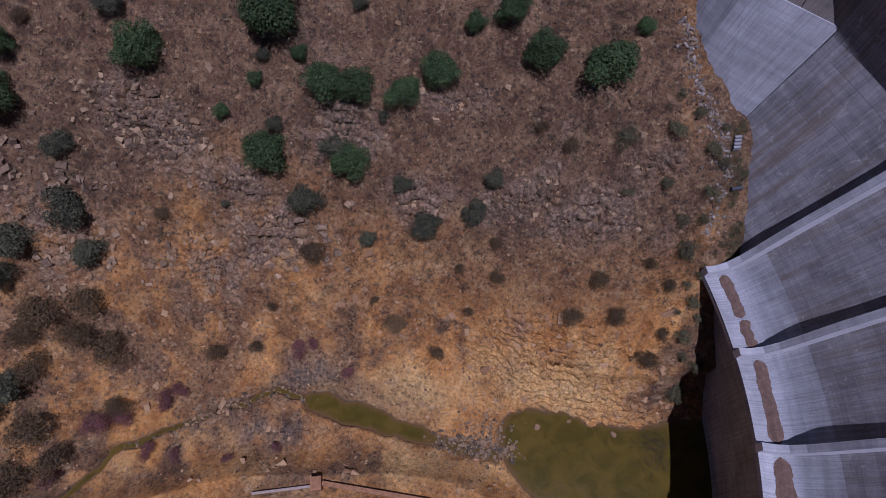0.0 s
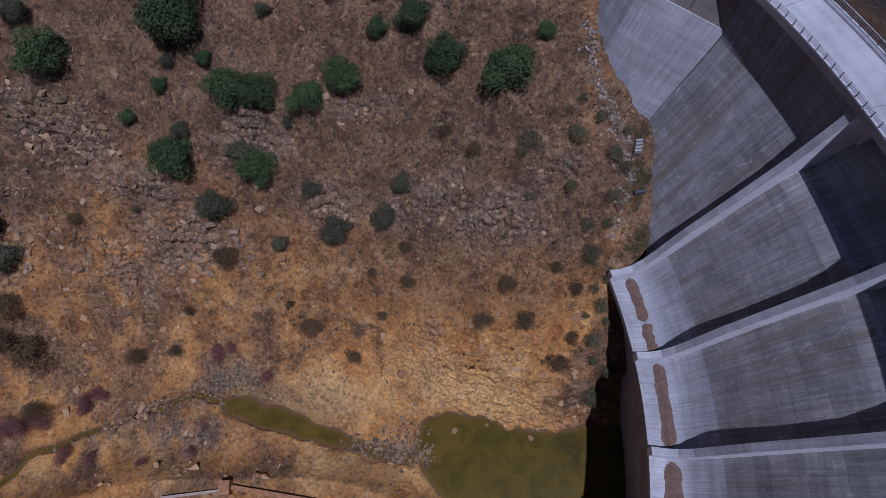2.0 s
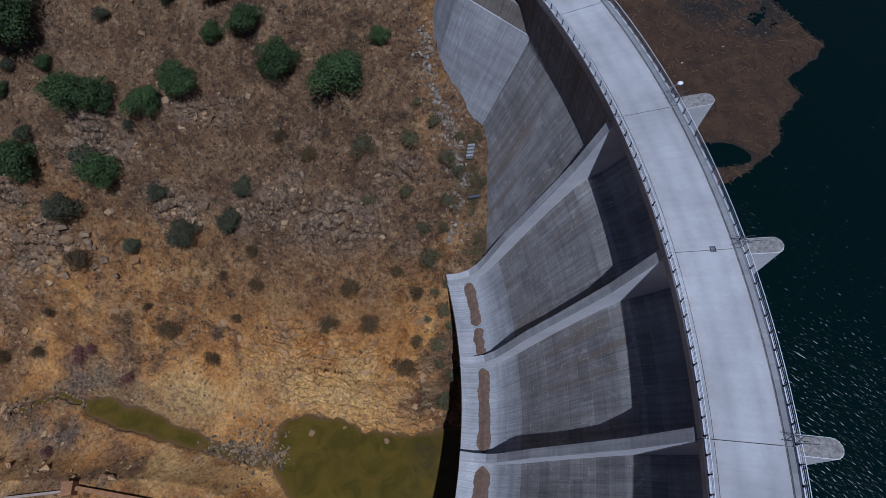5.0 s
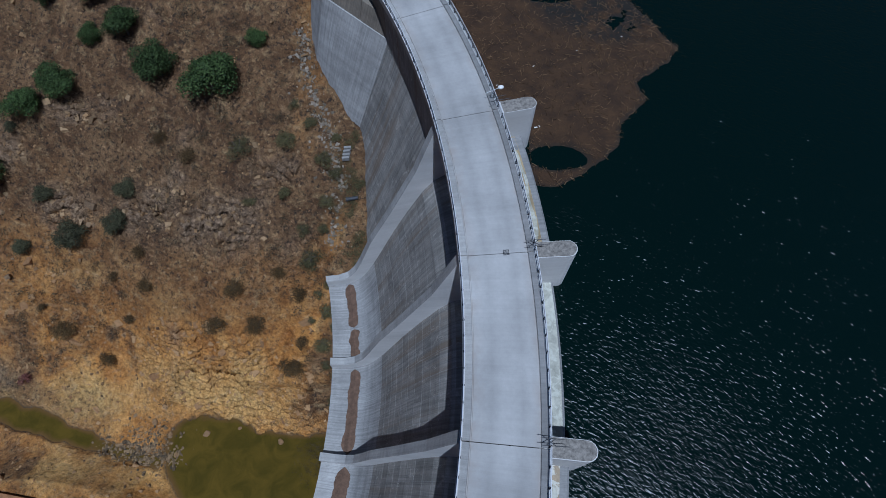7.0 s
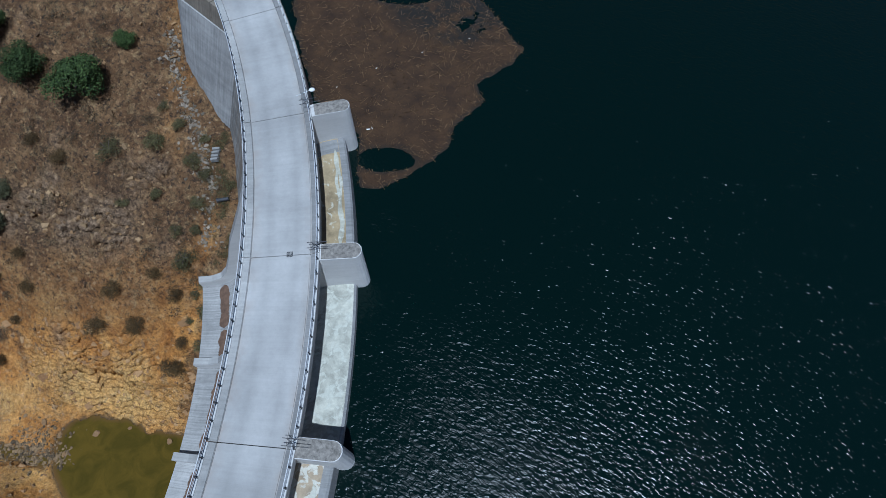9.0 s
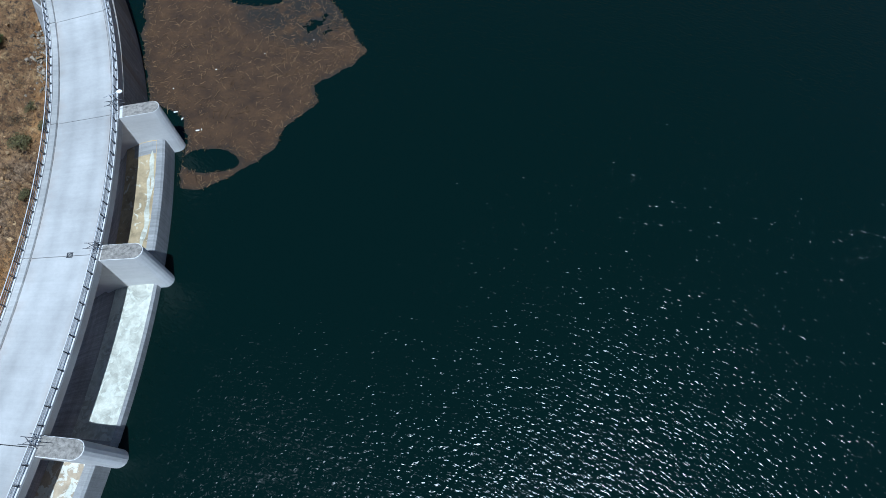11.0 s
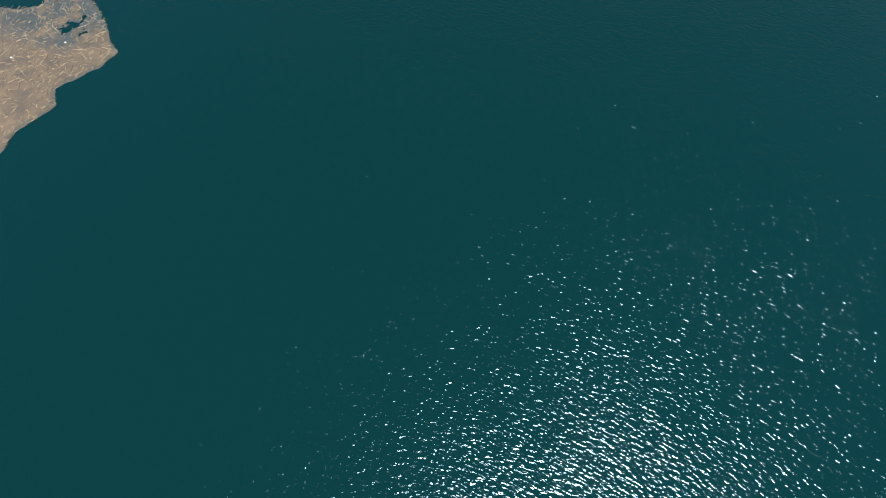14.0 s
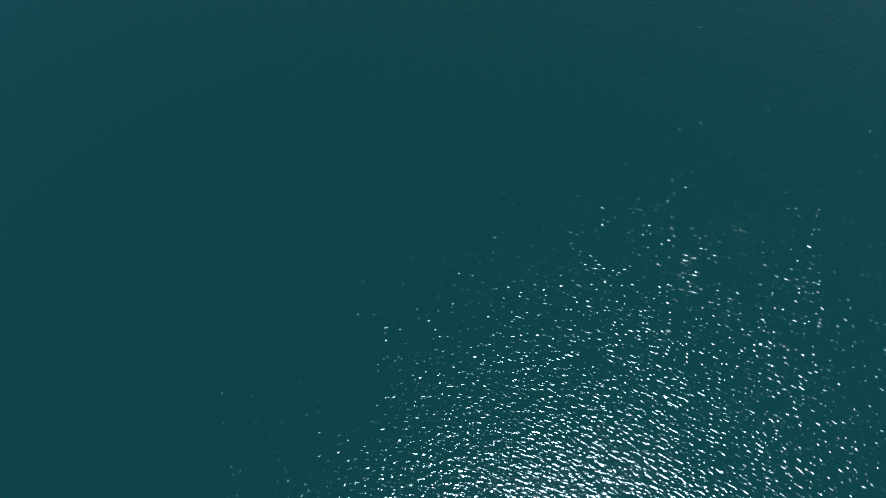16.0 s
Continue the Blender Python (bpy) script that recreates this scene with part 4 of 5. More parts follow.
def trunk_mesh(seed, tall):
    rng = random.Random(seed)
    bm = bmesh.new()

    def limb(a, b, r0, r1):
        d = Vector(b) - Vector(a)
        m = Matrix.Translation((Vector(a) + Vector(b)) / 2) @ d.to_track_quat("Z", "Y").to_matrix().to_4x4()
        bmesh.ops.create_cone(bm, cap_ends=True, segments=7, radius1=r0, radius2=r1, depth=d.length, matrix=m)

    top = (rng.uniform(-0.04, 0.04), rng.uniform(-0.04, 0.04), tall)
    limb((0, 0, -0.06), top, 0.035, 0.024)
    for i in range(5):
        a = i * 1.26 + rng.uniform(-0.3, 0.3)
        limb(top, (0.22 * math.cos(a), 0.22 * math.sin(a), tall + rng.uniform(0.08, 0.25)), 0.02, 0.007)
    me = bpy.data.meshes.new("trunk")
    bm.to_mesh(me)
    bm.free()
    me.materials.append(MAT_BARK)
    return me


def plant_kind(name, label, category, group, key, variants, lobes, leaves, flat, leaf):
    made = []
    for v in range(variants):
        thing = tagged(new(name), label, category, group)
        thing.empty_display_size = 0.3
        trunk, crown = new("trunk", trunk_mesh(v + len(key), 0.2)), new("crown", crown_mesh("crown", 100 * len(key) + v + len(label), lobes, leaves, LEAVES[key], flat, leaf))
        trunk.parent = crown.parent = thing
        made.append(thing)
    return made


def plant_all(kinds, spots, seed, scale=1.0):
    """Sets every spot (x, y, width) with one of the kinds, turned and sized."""
    rng = random.Random(seed)
    used = set()
    for i, (x, y, w) in enumerate(spots):
        k = kinds[i % len(kinds)]
        m = pose(x, y, surface_z(x, y) - 0.1, rng.uniform(-8, 8), rng.uniform(-8, 8), rng.uniform(0, 360)) @ Matrix.Diagonal((w * scale, w * scale * rng.uniform(0.85, 1.1), w * scale * rng.uniform(0.8, 1.0), 1))
        if id(k) in used:
            copy_thing(k, m @ Matrix.Diagonal((1 / k.scale.x, 1 / k.scale.y, 1 / k.scale.z, 1)))
        else:
            used.add(id(k))
            k.matrix_basis = m


TREES = [(-72.9, 76.7, 11), (-47.4, 82.5, 15), (-51.1, 72.9, 4), (-43, 77.4, 4), (-38, 71.2, 9.6), (-32.2, 71.7, 8.1), (-23.3, 70, 8), (-16.2, 73.9, 8.5), (-10.4, 81.1, 5), (-3.1, 81.8, 7.3),
         (2.8, 75.6, 8.6), (13.6, 72.2, 10.9), (21.2, 80.6, 4.5), (-58.2, 68.6, 4.1), (-49, 61.8, 10), (-33.5, 60.9, 8.2), (-99.4, 69.3, 11), (-98.7, 77.1, 8), (-18.8, 87.5, 3.8), (-9.0, 88.0, 7.5)]
GREY = [(-48.5, 66.8, 4.2), (-37.1, 62.9, 6.4), (-43.6, 55.4, 8), (-23.4, 58.2, 5), (-19.2, 52.1, 6.9), (-9, 53.2, 6.3), (-31.1, 50.7, 4.2), (-5.7, 58.1, 4.4), (-90, 62.9, 6.5), (-90.1, 53.9, 9.5),
        (-88.2, 47.7, 8), (-101.5, 47, 9), (-106, 42, 9), (-104.8, 22, 9), (-108, 15, 9), (-78.5, 84.5, 5.9), (-31.4, 85.1, 3.3), (-59.3, 56, 2.5), (-27.1, 67.7, 2.7), (-49.5, 76.7, 3.3)]
BROWN = [(-41.7, 48.5, 5.6), (-4.9, 48.8, 3.4), (-98, 37, 9), (-93, 33.5, 8), (-90.7, 39, 8.4), (-86, 31.6, 9), (-98.1, 14, 9), (-93.5, 9, 8), (-102, 6, 10), (-84.1, 20, 5.5),
         (-25.5, 37.2, 5), (-64.9, 31.7, 4.6), (-56.1, 32.8, 3.5), (-16.8, 31.8, 4), (-10, 38.6, 2.4), (10.6, 35.9, 5), (15.4, 41.9, 4.2), (25.8, 28.6, 5.5), (8.1, 61.8, 3.5), (-4.3, 43.1, 3.7),
         (-95.4, 82.9, 3.4), (19.4, 35.9, 4.8), (2.9, 64.9, 3.1), (-72.8, 54.7, 3.6), (28.2, 40.5, 3.4), (24.5, 44, 3), (28.5, 33, 3.2), (-101, 27, 8), (-103, 33, 7), (-30, 41, 2.5), (-52, 40, 2.6), (-12, 45.5, 2.8)]
PURPLE = [(-87.6, 17, 6.5), (-83.6, 18.5, 5), (-74.7, 22.4, 5), (-72.3, 24.3, 3.6), (-49.7, 12.5, 2.4), (-70.9, 11, 3.2), (-59, 10.3, 2.4), (-76.5, 12, 3.6), (-46.6, 32.2, 4.6), (-94.5, 6, 5), (-36.1, 28.2, 3), (-43.2, 33.5, 3)]
YELLOW = [(18, 62.7, 4.8), (27, 63.4, 4.5), (33.8, 60.5, 3.6), (31.2, 46, 5.2), (26.4, 56.1, 3.2), (19.4, 55.2, 3.2), (32.6, 32.7, 4), (34.2, 24.2, 5), (29.5, 50.5, 3), (35.5, 27.5, 3.6), (31.5, 66.5, 3), (36.2, 59, 3), (34.6, 54.5, 3.4), (33.6, 50.5, 2.6), (36.4, 64.2, 2.2), (28.2, 70, 2.6), (33.5, 38, 3.2), (34.5, 42, 2.6), (33, 29.5, 2.8), (35, 35.5, 2.5), (32, 40.8, 2.2), (30.5, 36.5, 2.0)]
plant_all(plant_kind("tree", "rounded dark-green evergreen tree on the dry slope", "tree", "trees on the slope", "green", 5, 17, 8000, 0.95, 0.036), TREES, 1, 1.05)
plant_all(plant_kind("shrub", "grey-green bushy shrub on the dry slope", "shrub", "grey shrubs", "grey", 4, 14, 4500, 0.8, 0.038), GREY, 2, 1.2)
plant_all(plant_kind("shrub", "brownish half-dry shrub on bare earth", "shrub", "brown shrubs", "brown", 4, 14, 2600, 0.7, 0.036), BROWN, 3, 1.3)
plant_all(plant_kind("shrub", "purple-flowering shrub beside the stream", "shrub", "purple shrubs", "purple", 2, 9, 1800, 0.7, 0.04), PURPLE, 4, 1.3)
plant_all(plant_kind("shrub", "yellow-green shrub beside the dam", "shrub", "yellow-green shrubs", "yellow", 3, 12, 1600, 0.5, 0.045), YELLOW, 5, 1.25)


def scatter(count, seed, want):
    """Random places on the valley side where want(x, y, z) is high."""
    rng = np.random.RandomState(seed)
    x, y = rng.uniform(-112, 37, count), rng.uniform(4, 97, count)
    z = ground_z(x, y)
    keep = (rng.rand(count) < want(x, y, z)) & (np.hypot(x - AXIS.x, y - AXIS.y) < 100) & (z > POND_Z + 0.15)
    keep |= (rng.rand(count) < want(x, y, z)) & (y > 48) & (x < 33) & (z > POND_Z + 0.15)
    return x[keep], y[keep], z[keep], rng


def tufts(name, label, count, seed, want, small, large, blades, tall, mat):
    x, y, z, rng = scatter(count, seed, want)
    n = len(x)
    size = rng.uniform(small, large, n) * rng.uniform(0.6, 1.2, n)
    ang, rad = rng.uniform(0, 2 * math.pi, (n, blades)), np.sqrt(rng.rand(n, blades))
    d = np.stack([np.cos(ang) * rad, np.sin(ang) * rad, (1 - rad ** 2) * tall + 0.06], 2)
    pos = np.stack([x, y, z], 1)[:, None, :] + d * size[:, None, None] * 0.5
    out = d * np.array([1, 1, 1.5])
    v, f = leaf_quads(pos.reshape(-1, 3), out.reshape(-1, 3), 0.0 + np.repeat(size, blades) * (0.22 if blades < 20 else 0.1), rng)
    return tagged(new(name, mesh_of(name, v, f, mat)), label, "scrub", kind="stuff")


def heathy(x, y, z):
    return np.clip((z + 58) / 25, 0.1, 1) * np.clip(0.5 + 1.6 * fbm(x, y, 9, 4, 51), 0, 1) * (1 - 0.85 * bank_mask(x, y))


tufts("dry_scrub", "low dark-brown heath tufts over the slope", 17000, 11, heathy, 0.4, 1.3, 9, 0.7, MAT_SCRUB)
tufts("heath_bushes", "low grey-brown half-dry bushes scattered over the slope", 3600, 14, lambda x, y, z: np.clip(0.3 + 1.7 * fbm(x, y, 11, 4, 57), 0, 1) * (1 - 0.9 * bank_mask(x, y)) * np.clip((z + 60) / 6, 0, 1), 0.9, 2.8, 70, 0.9, MAT_BUSH)
tufts("dry_grass", "pale dry grass tufts over the slope", 30000, 12, lambda x, y, z: np.clip(0.35 + 1.5 * fbm(x, y, 7, 4, 53), 0, 1) * (1 - 0.7 * bank_mask(x, y)), 0.3, 0.8, 7, 0.6, MAT_STRAW)



def clumps(name, label, x, y, z, small, large, blades, tall, mat, rng):
    """Tufts of upright blades at the given places."""
    n = len(x)
    size = rng.uniform(small, large, n)
    ang, rad = rng.uniform(0, 2 * math.pi, (n, blades)), np.sqrt(rng.rand(n, blades))
    d = np.stack([np.cos(ang) * rad, np.sin(ang) * rad, (1.1 - rad) * tall * rng.rand(n, blades) + 0.05], 2)
    pos = np.stack([x, y, z], 1)[:, None, :] + d * size[:, None, None] * 0.5
    v, f = leaf_quads(pos.reshape(-1, 3), (d + np.array([0, 0, 0.4])).reshape(-1, 3), np.repeat(size, blades) * 0.16, rng)
    tagged(new(name, mesh_of(name, v, f, mat)), label, "grass", kind="stuff")


rng = np.random.RandomState(17)
turn, off = np.radians(rng.uniform(14.2, 25.5, 1500)), np.abs(rng.normal(0, 2.4, 1500)) + 0.3
reach = np.full(1500, 110.0)
for _ in range(6):
    px, py = AXIS.x + (reach - off) * np.cos(turn), AXIS.y + (reach - off) * np.sin(turn)
    reach = 0.5 * reach + 0.5 * (120.4 - (-1.5 - ground_z(px, py)) / 2.286)
some = fbm(px, py, 6, 4, 77) > -0.12
px, py = px[some], py[some]
clumps("dam_side_grass", "olive and straw-coloured grass growing along the foot of the dam", px, py, ground_z(px, py), 0.5, 1.5, 16, 0.8, LEAVES["yellow"], rng)
px, py = rng.normal(30.2, 2.0, 420), rng.normal(13.4, 2.4, 420)
clumps("pond_reeds", "brownish reeds standing in the shallow end of the pond", px, py, np.full(420, POND_Z + 0.02), 0.4, 1.1, 14, 0.6, MAT_BUSH, rng)

# ---- stones ----
def stone_shape(seed, flat):
    bm = bmesh.new()
    bmesh.ops.create_icosphere(bm, subdivisions=1, radius=0.5)
    rng = random.Random(seed)
    for v in bm.verts:
        v.co *= rng.uniform(0.72, 1.2)
        v.co.x = max(-0.42, min(0.42, v.co.x))
        v.co.z = max(-0.36, min(0.34, v.co.z)) * flat
    bm.verts.ensure_lookup_table()
    vs = np.array([v.co[:] for v in bm.verts])
    fs = np.array([[v.index for v in f.verts] for f in bm.faces])
    bm.free()
    return vs, fs


def block_shape(seed, flat):
    """A sharp-edged broken block."""
    rng = random.Random(seed)
    verts = [[s * 0.5 * rng.uniform(0.55, 1.2), t * 0.5 * rng.uniform(0.55, 1.2), u * 0.5 * flat * rng.uniform(0.6, 1.2)] for u in (-1, 1) for t in (-1, 1) for s in (-1, 1)]
    quads = ((0, 2, 3, 1), (4, 5, 7, 6), (0, 1, 5, 4), (2, 6, 7, 3), (0, 4, 6, 2), (1, 3, 7, 5))
    faces = [tri for a, b, c, d in quads for tri in ([a, b, c], [a, c, d])]
    return np.array(verts), np.array(faces)


def turns(n, rng, tip):
    """Random rotation matrices, tipped by up to tip radians."""
    a, b, c = rng.uniform(0, 2 * math.pi, n), rng.uniform(-tip, tip, n), rng.uniform(-tip, tip, n)
    z = np.zeros(n)
    o = np.ones(n)
    rz = np.stack([np.cos(a), -np.sin(a), z, np.sin(a), np.cos(a), z, z, z, o], 1).reshape(n, 3, 3)
    rx = np.stack([o, z, z, z, np.cos(b), -np.sin(b), z, np.sin(b), np.cos(b)], 1).reshape(n, 3, 3)
    ry = np.stack([np.cos(c), z, np.sin(c), z, o, z, -np.sin(c), z, np.cos(c)], 1).reshape(n, 3, 3)
    return rx @ ry @ rz


def stones(name, label, x, y, z, size, rng, mat, flat=0.7, tip=0.4, shape=stone_shape, lean=0.0):
    vs, fs, at = [], [], 0
    kind = rng.randint(0, 5, len(x))
    for k in range(5):
        v, f = shape(40 + k, flat)
        w = np.flatnonzero(kind == k)
        r = np.array(Matrix.Rotation(lean, 3, 'X')) @ turns(len(w), rng, tip)
        stretch = rng.uniform(0.6, 1.4, (len(w), 1, 3)) * np.array([1.15, 0.85, 1.0])
        p = np.einsum("nij,nvj->nvi", r, v[None] * stretch * size[w, None, None]) + np.stack([x[w], y[w], z[w]], 1)[:, None, :]
        vs.append(p.reshape(-1, 3))
        fs.append((f[None] + (at + np.arange(len(w)) * len(v))[:, None, None]).reshape(-1, 3))
        at += len(w) * len(v)
    return tagged(new(name, mesh_of(name, np.concatenate(vs), np.concatenate(fs), mat)), label, "stones", kind="stuff")


def rock_material(name, dark, light):
    m, n, l, b = material(name)
    geo = n.new("ShaderNodeNewGeometry")
    f = noise_node(n, l, place(n), 2.2, 8, 0.7)
    col = ramp(n, l, geo.outputs["Random Per Island"], [(0.0, dark), (1.0, light)])
    col = mix(n, l, 0.7, col, ramp(n, l, f, [(0.3, 0.4), (0.7, 1.15)]), "MULTIPLY")
    l.new(col, b.inputs["Base Color"])
    b.inputs["Roughness"].default_value = 0.92
    bump(n, l, f, 0.6, 0.06, b)
    return m


MAT_CRAG = rock_material("crag_rock", (0.11, 0.066, 0.03), (0.44, 0.29, 0.145))
MAT_SLOPE_STONE = rock_material("slope_stone", (0.08, 0.043, 0.018), (0.36, 0.215, 0.095))
MAT_COBBLE = rock_material("stream_cobble", (0.05, 0.035, 0.018), (0.29, 0.19, 0.095))
MAT_RUBBLE = rock_material("pale_rubble", (0.11, 0.085, 0.055), (0.36, 0.30, 0.23))
MAT_EARTH_STONE = rock_material("orange_stone", (0.24, 0.12, 0.045), (0.46, 0.28, 0.125))
x, y, z, rng = scatter(60000, 21, lambda x, y, z: np.clip(crag_mask(x, y) * 0.42 + 0.03, 0, 0.4) * (z > -60))
stones("loose_stones", "grey-brown broken stones strewn over the slope", x, y, z, 0.1 + 0.7 * rng.rand(len(x)) ** 3, rng, MAT_SLOPE_STONE, 0.6, 1.4, block_shape)
x, y, z, rng = scatter(34000, 23, lambda x, y, z: np.clip(0.4 * bank_mask(x, y) + 0.12 * (z < -48), 0, 1))
stones("earth_clods", "orange clods and stones on the bare bank", x, y, z - 0.03, 0.1 + 0.6 * rng.rand(len(x)) ** 2.5, rng, MAT_EARTH_STONE, 0.6, 0.35, block_shape)
# slabs that build up the crags
rng = np.random.RandomState(29)
px, py = [], []
for cx, cy, rx, ry in CRAGS:
    n = int(rx * ry * (2 if ry <= 4 else 5))
    px.append(rng.normal(cx, rx * 0.6, n))
    py.append(rng.normal(cy, ry * 0.6, n))
px, py = np.concatenate(px), np.concatenate(py)
stones("broken_crag", "layered slabs of weathered rock breaking out of the slope", px, py, ground_z(px, py), 0.22 + 1.1 * rng.rand(len(px)) ** 3, rng, MAT_CRAG, 0.85, 1.4, block_shape, 0.2)
x, y, z, rng = scatter(12000, 27, lambda x, y, z: np.clip(bank_mask(x, y) * 0.2 + 0.03 * (z < -40), 0, 1) * (z > -60.9))
stones("cracked_crust", "cracked plates of bare orange rock above the pond", x, y, z, 0.4 + 1.5 * rng.rand(len(x)) ** 2.2, rng, MAT_EARTH_STONE, 0.35, 0.4, block_shape, 0.62)
x, y, z, rng = scatter(6000, 28, lambda x, y, z: np.clip(0.12 + 0.6 * fbm(x, y, 12, 3, 71), 0, 0.6) * (z > -52))
stones("rock_chips", "angular brown rock chips strewn over the heath", x, y, z, 0.25 + 0.8 * rng.rand(len(x)) ** 2.5, rng, MAT_SLOPE_STONE, 0.5, 1.4, block_shape, 0.4)
# outcrops of larger broken ledges
def ledge_material():
    m, n, l, b = material("ledge_rock")
    f = noise_node(n, l, place(n), 1.6, 8, 0.7)
    col = ramp(n, l, n.new("ShaderNodeObjectInfo").outputs["Random"], [(0.0, (0.15, 0.095, 0.05)), (1.0, (0.34, 0.225, 0.12))])
    col = mix(n, l, 0.75, col, ramp(n, l, f, [(0.3, 0.35), (0.7, 1.2)]), "MULTIPLY")
    l.new(col, b.inputs["Base Color"])
    b.inputs["Roughness"].default_value = 0.92
    bump(n, l, f, 0.8, 0.12, b)
    return m


MAT_LEDGE = ledge_material()
LEDGES = [mesh_of("rock", *block_shape(70 + k, 0.42), MAT_LEDGE) for k in range(7)]
for k, (cx, cy, wide, deep, count) in enumerate([(-49, 50.5, 5.0, 1.8, 46), (-41, 52.5, 3.5, 1.3, 24), (-94, 50, 4.5, 2.6, 40), (-88, 58, 4.0, 2.2, 30), (-99, 61, 4.0, 3.0, 34), (-71, 64, 3.5, 2.0, 22), (-36, 66.5, 3.0, 1.2, 16), (-18, 56, 3.0, 1.2, 14)]):
    outcrop = empty("rock_outcrop", (cx, cy, surface_z(cx, cy) - 0.5), "layered brown rock ledges breaking out of the slope", "rock outcrop", "rock outcrops")
    rng = random.Random(90 + k)
    strike = rng.uniform(-35, 5)
    for i in range(count):
        u, v = rng.gauss(0, wide), rng.gauss(0, deep)
        x, y = cx + u * math.cos(radians(strike)) - v * math.sin(radians(strike)), cy + u * math.sin(radians(strike)) + v * math.cos(radians(strike))
        ob = new("rock", LEDGES[i % 7])
        ob.parent = outcrop
        size = 0.55 + 1.5 * rng.random() ** 2.2
        ob.matrix_basis = Matrix.Translation(-outcrop.location) @ pose(x, y, surface_z(x, y) + 0.12 * size, rng.gauss(8, 45), rng.gauss(0, 40), strike + rng.gauss(0, 28)) @ Matrix.Diagonal((size * rng.uniform(0.9, 1.7), size * rng.uniform(0.5, 0.9), size * rng.uniform(1.0, 2.2), 1))

# cobbles where the stream leaves the pond, and along it
rng = np.random.RandomState(33)
t = rng.rand(900)
px = np.concatenate([-17 + 17 * t + rng.normal(0, 1.2, 900), rng.normal(-5.5, 3.4, 420)])
py = np.concatenate([14.6 - 2.4 * t + rng.normal(0, 1.2, 900), rng.normal(15, 2.6, 420)])
s = np.linspace(0, 1, 330)
lx, ly = zip(*STREAM[:6])
px = np.concatenate([px, np.interp(s * 5, range(6), lx) + rng.normal(0, 0.9, 330)])
py = np.concatenate([py, np.interp(s * 5, range(6), ly) + rng.normal(0, 0.9, 330)])
stones("stream_cobbles", "grey cobbles in the bed of the stream", px, py, np.maximum(ground_z(px, py), POND_Z - 0.08), 0.15 + 0.9 * rng.rand(len(px)) ** 2.4, rng, MAT_COBBLE)

t = rng.rand(110)
px, py = -57 - 13 * t + rng.normal(0, 0.8, 110), 22.6 - 5.2 * t + rng.normal(0, 0.8, 110)
stones("stream_boulders", "pale broken stones lying across the stream", px, py, np.maximum(ground_z(px, py), POND_Z - 0.1), 0.4 + 1.1 * rng.rand(110) ** 2, rng, MAT_SLOPE_STONE, 0.6, 0.4, block_shape)

# pale rubble where the dam meets the slope
rng = np.random.RandomState(37)
t = rng.rand(900) * 5
px = np.interp(t, range(6), [29.5, 30.5, 33.0, 36.0, 37.5, 35.5]) + rng.normal(0, 1.0, 900) * np.where(rng.rand(900) < 0.2, 2.2, 0.7) - 0.5
py = np.interp(t, range(6), [84, 77, 69.5, 63, 57, 48]) + rng.normal(0, 0.9, 900)
stones("rubble", "pale rubble where the dam meets the slope", px, py, ground_z(px, py), 0.12 + 0.6 * rng.rand(900) ** 2.5, rng, MAT_RUBBLE, 0.6, 1.2, block_shape)


def boulder(at, size, seed, label):
    bm = bmesh.new()
    bmesh.ops.create_icosphere(bm, subdivisions=3, radius=0.5)
    for v in bm.verts:
        d = v.co.normalized()
        v.co *= 1 + 0.35 * noise.noise(d * 1.4 + Vector((seed, 0, 0))) + 0.12 * noise.noise(d * 4 + Vector((seed, 5, 0)))
        v.co.z = max(-0.3, min(0.3 + 0.05 * d.x, v.co.z))
    bmesh.ops.scale(bm, vec=(size, size * 0.75, size * 0.7), verts=bm.verts)
    ob = tagged(part("boulder", bm, MAT_SLOPE_STONE), label, "boulder", "boulders")
    ob.location = at
    ob.rotation_euler = (0.1, 0.15, seed * 1.3)
    return ob


for i, (x, y, w) in enumerate([(-73.6, 70, 2.6), (-63.8, 67.8, 3.0), (-65.1, 65.7, 2.4), (-5.7, 19.8, 2.0), (-68, 47.5, 2.6), (-44, 52, 3.4), (-48, 50.5, 3.0), (-51, 53, 2.6), (-94, 51, 3.4), (-91, 47.5, 2.8), (-2.5, 17.5, 1.6)]):
    boulder((x, y, surface_z(x, y) + 0.05 * w), w * 0.75, i + 1, "pale weathered boulder on the dry slope")
for i, (x, y, w) in enumerate([(5.4, 17.7, 1.6), (21.8, 16.4, 1.5), (12.4, 19.0, 1.0), (-0.3, 13.4, 1.2)]):
    boulder((x, y, POND_Z - 0.05), w, i + 20, "pale boulder standing in the green pond")

# ---- the mat of driftwood on the reservoir ----
SHORE = [(50, 100), (54.5, 80), (56, 72), (60.9, 58), (66, 55.5), (68.3, 49.4), (68.8, 42.1), (71.8, 42), (77.2, 45.3), (81.4, 49.6), (82.3, 53), (86.8, 58.6), (85.8, 61.7), (91.6, 65.6), (93.6, 69), (90.3, 74.6), (87.5, 79.6), (80, 88), (72, 95), (62, 100)]


def inside(x, y, ring):
    """How far inside the ring (plus) or outside it (minus)."""
    hit = np.zeros(x.shape, bool)
    for (x0, y0), (x1, y1) in zip(ring, ring[1:] + ring[:1]):
        cross = ((y0 > y) != (y1 > y)) & (x < (x1 - x0) * (y - y0) / (y1 - y0 + 1e-12) + x0)
        hit ^= cross
    d = seg_dist(x, y, ring + ring[:1])
    return np.where(hit, d, -d)


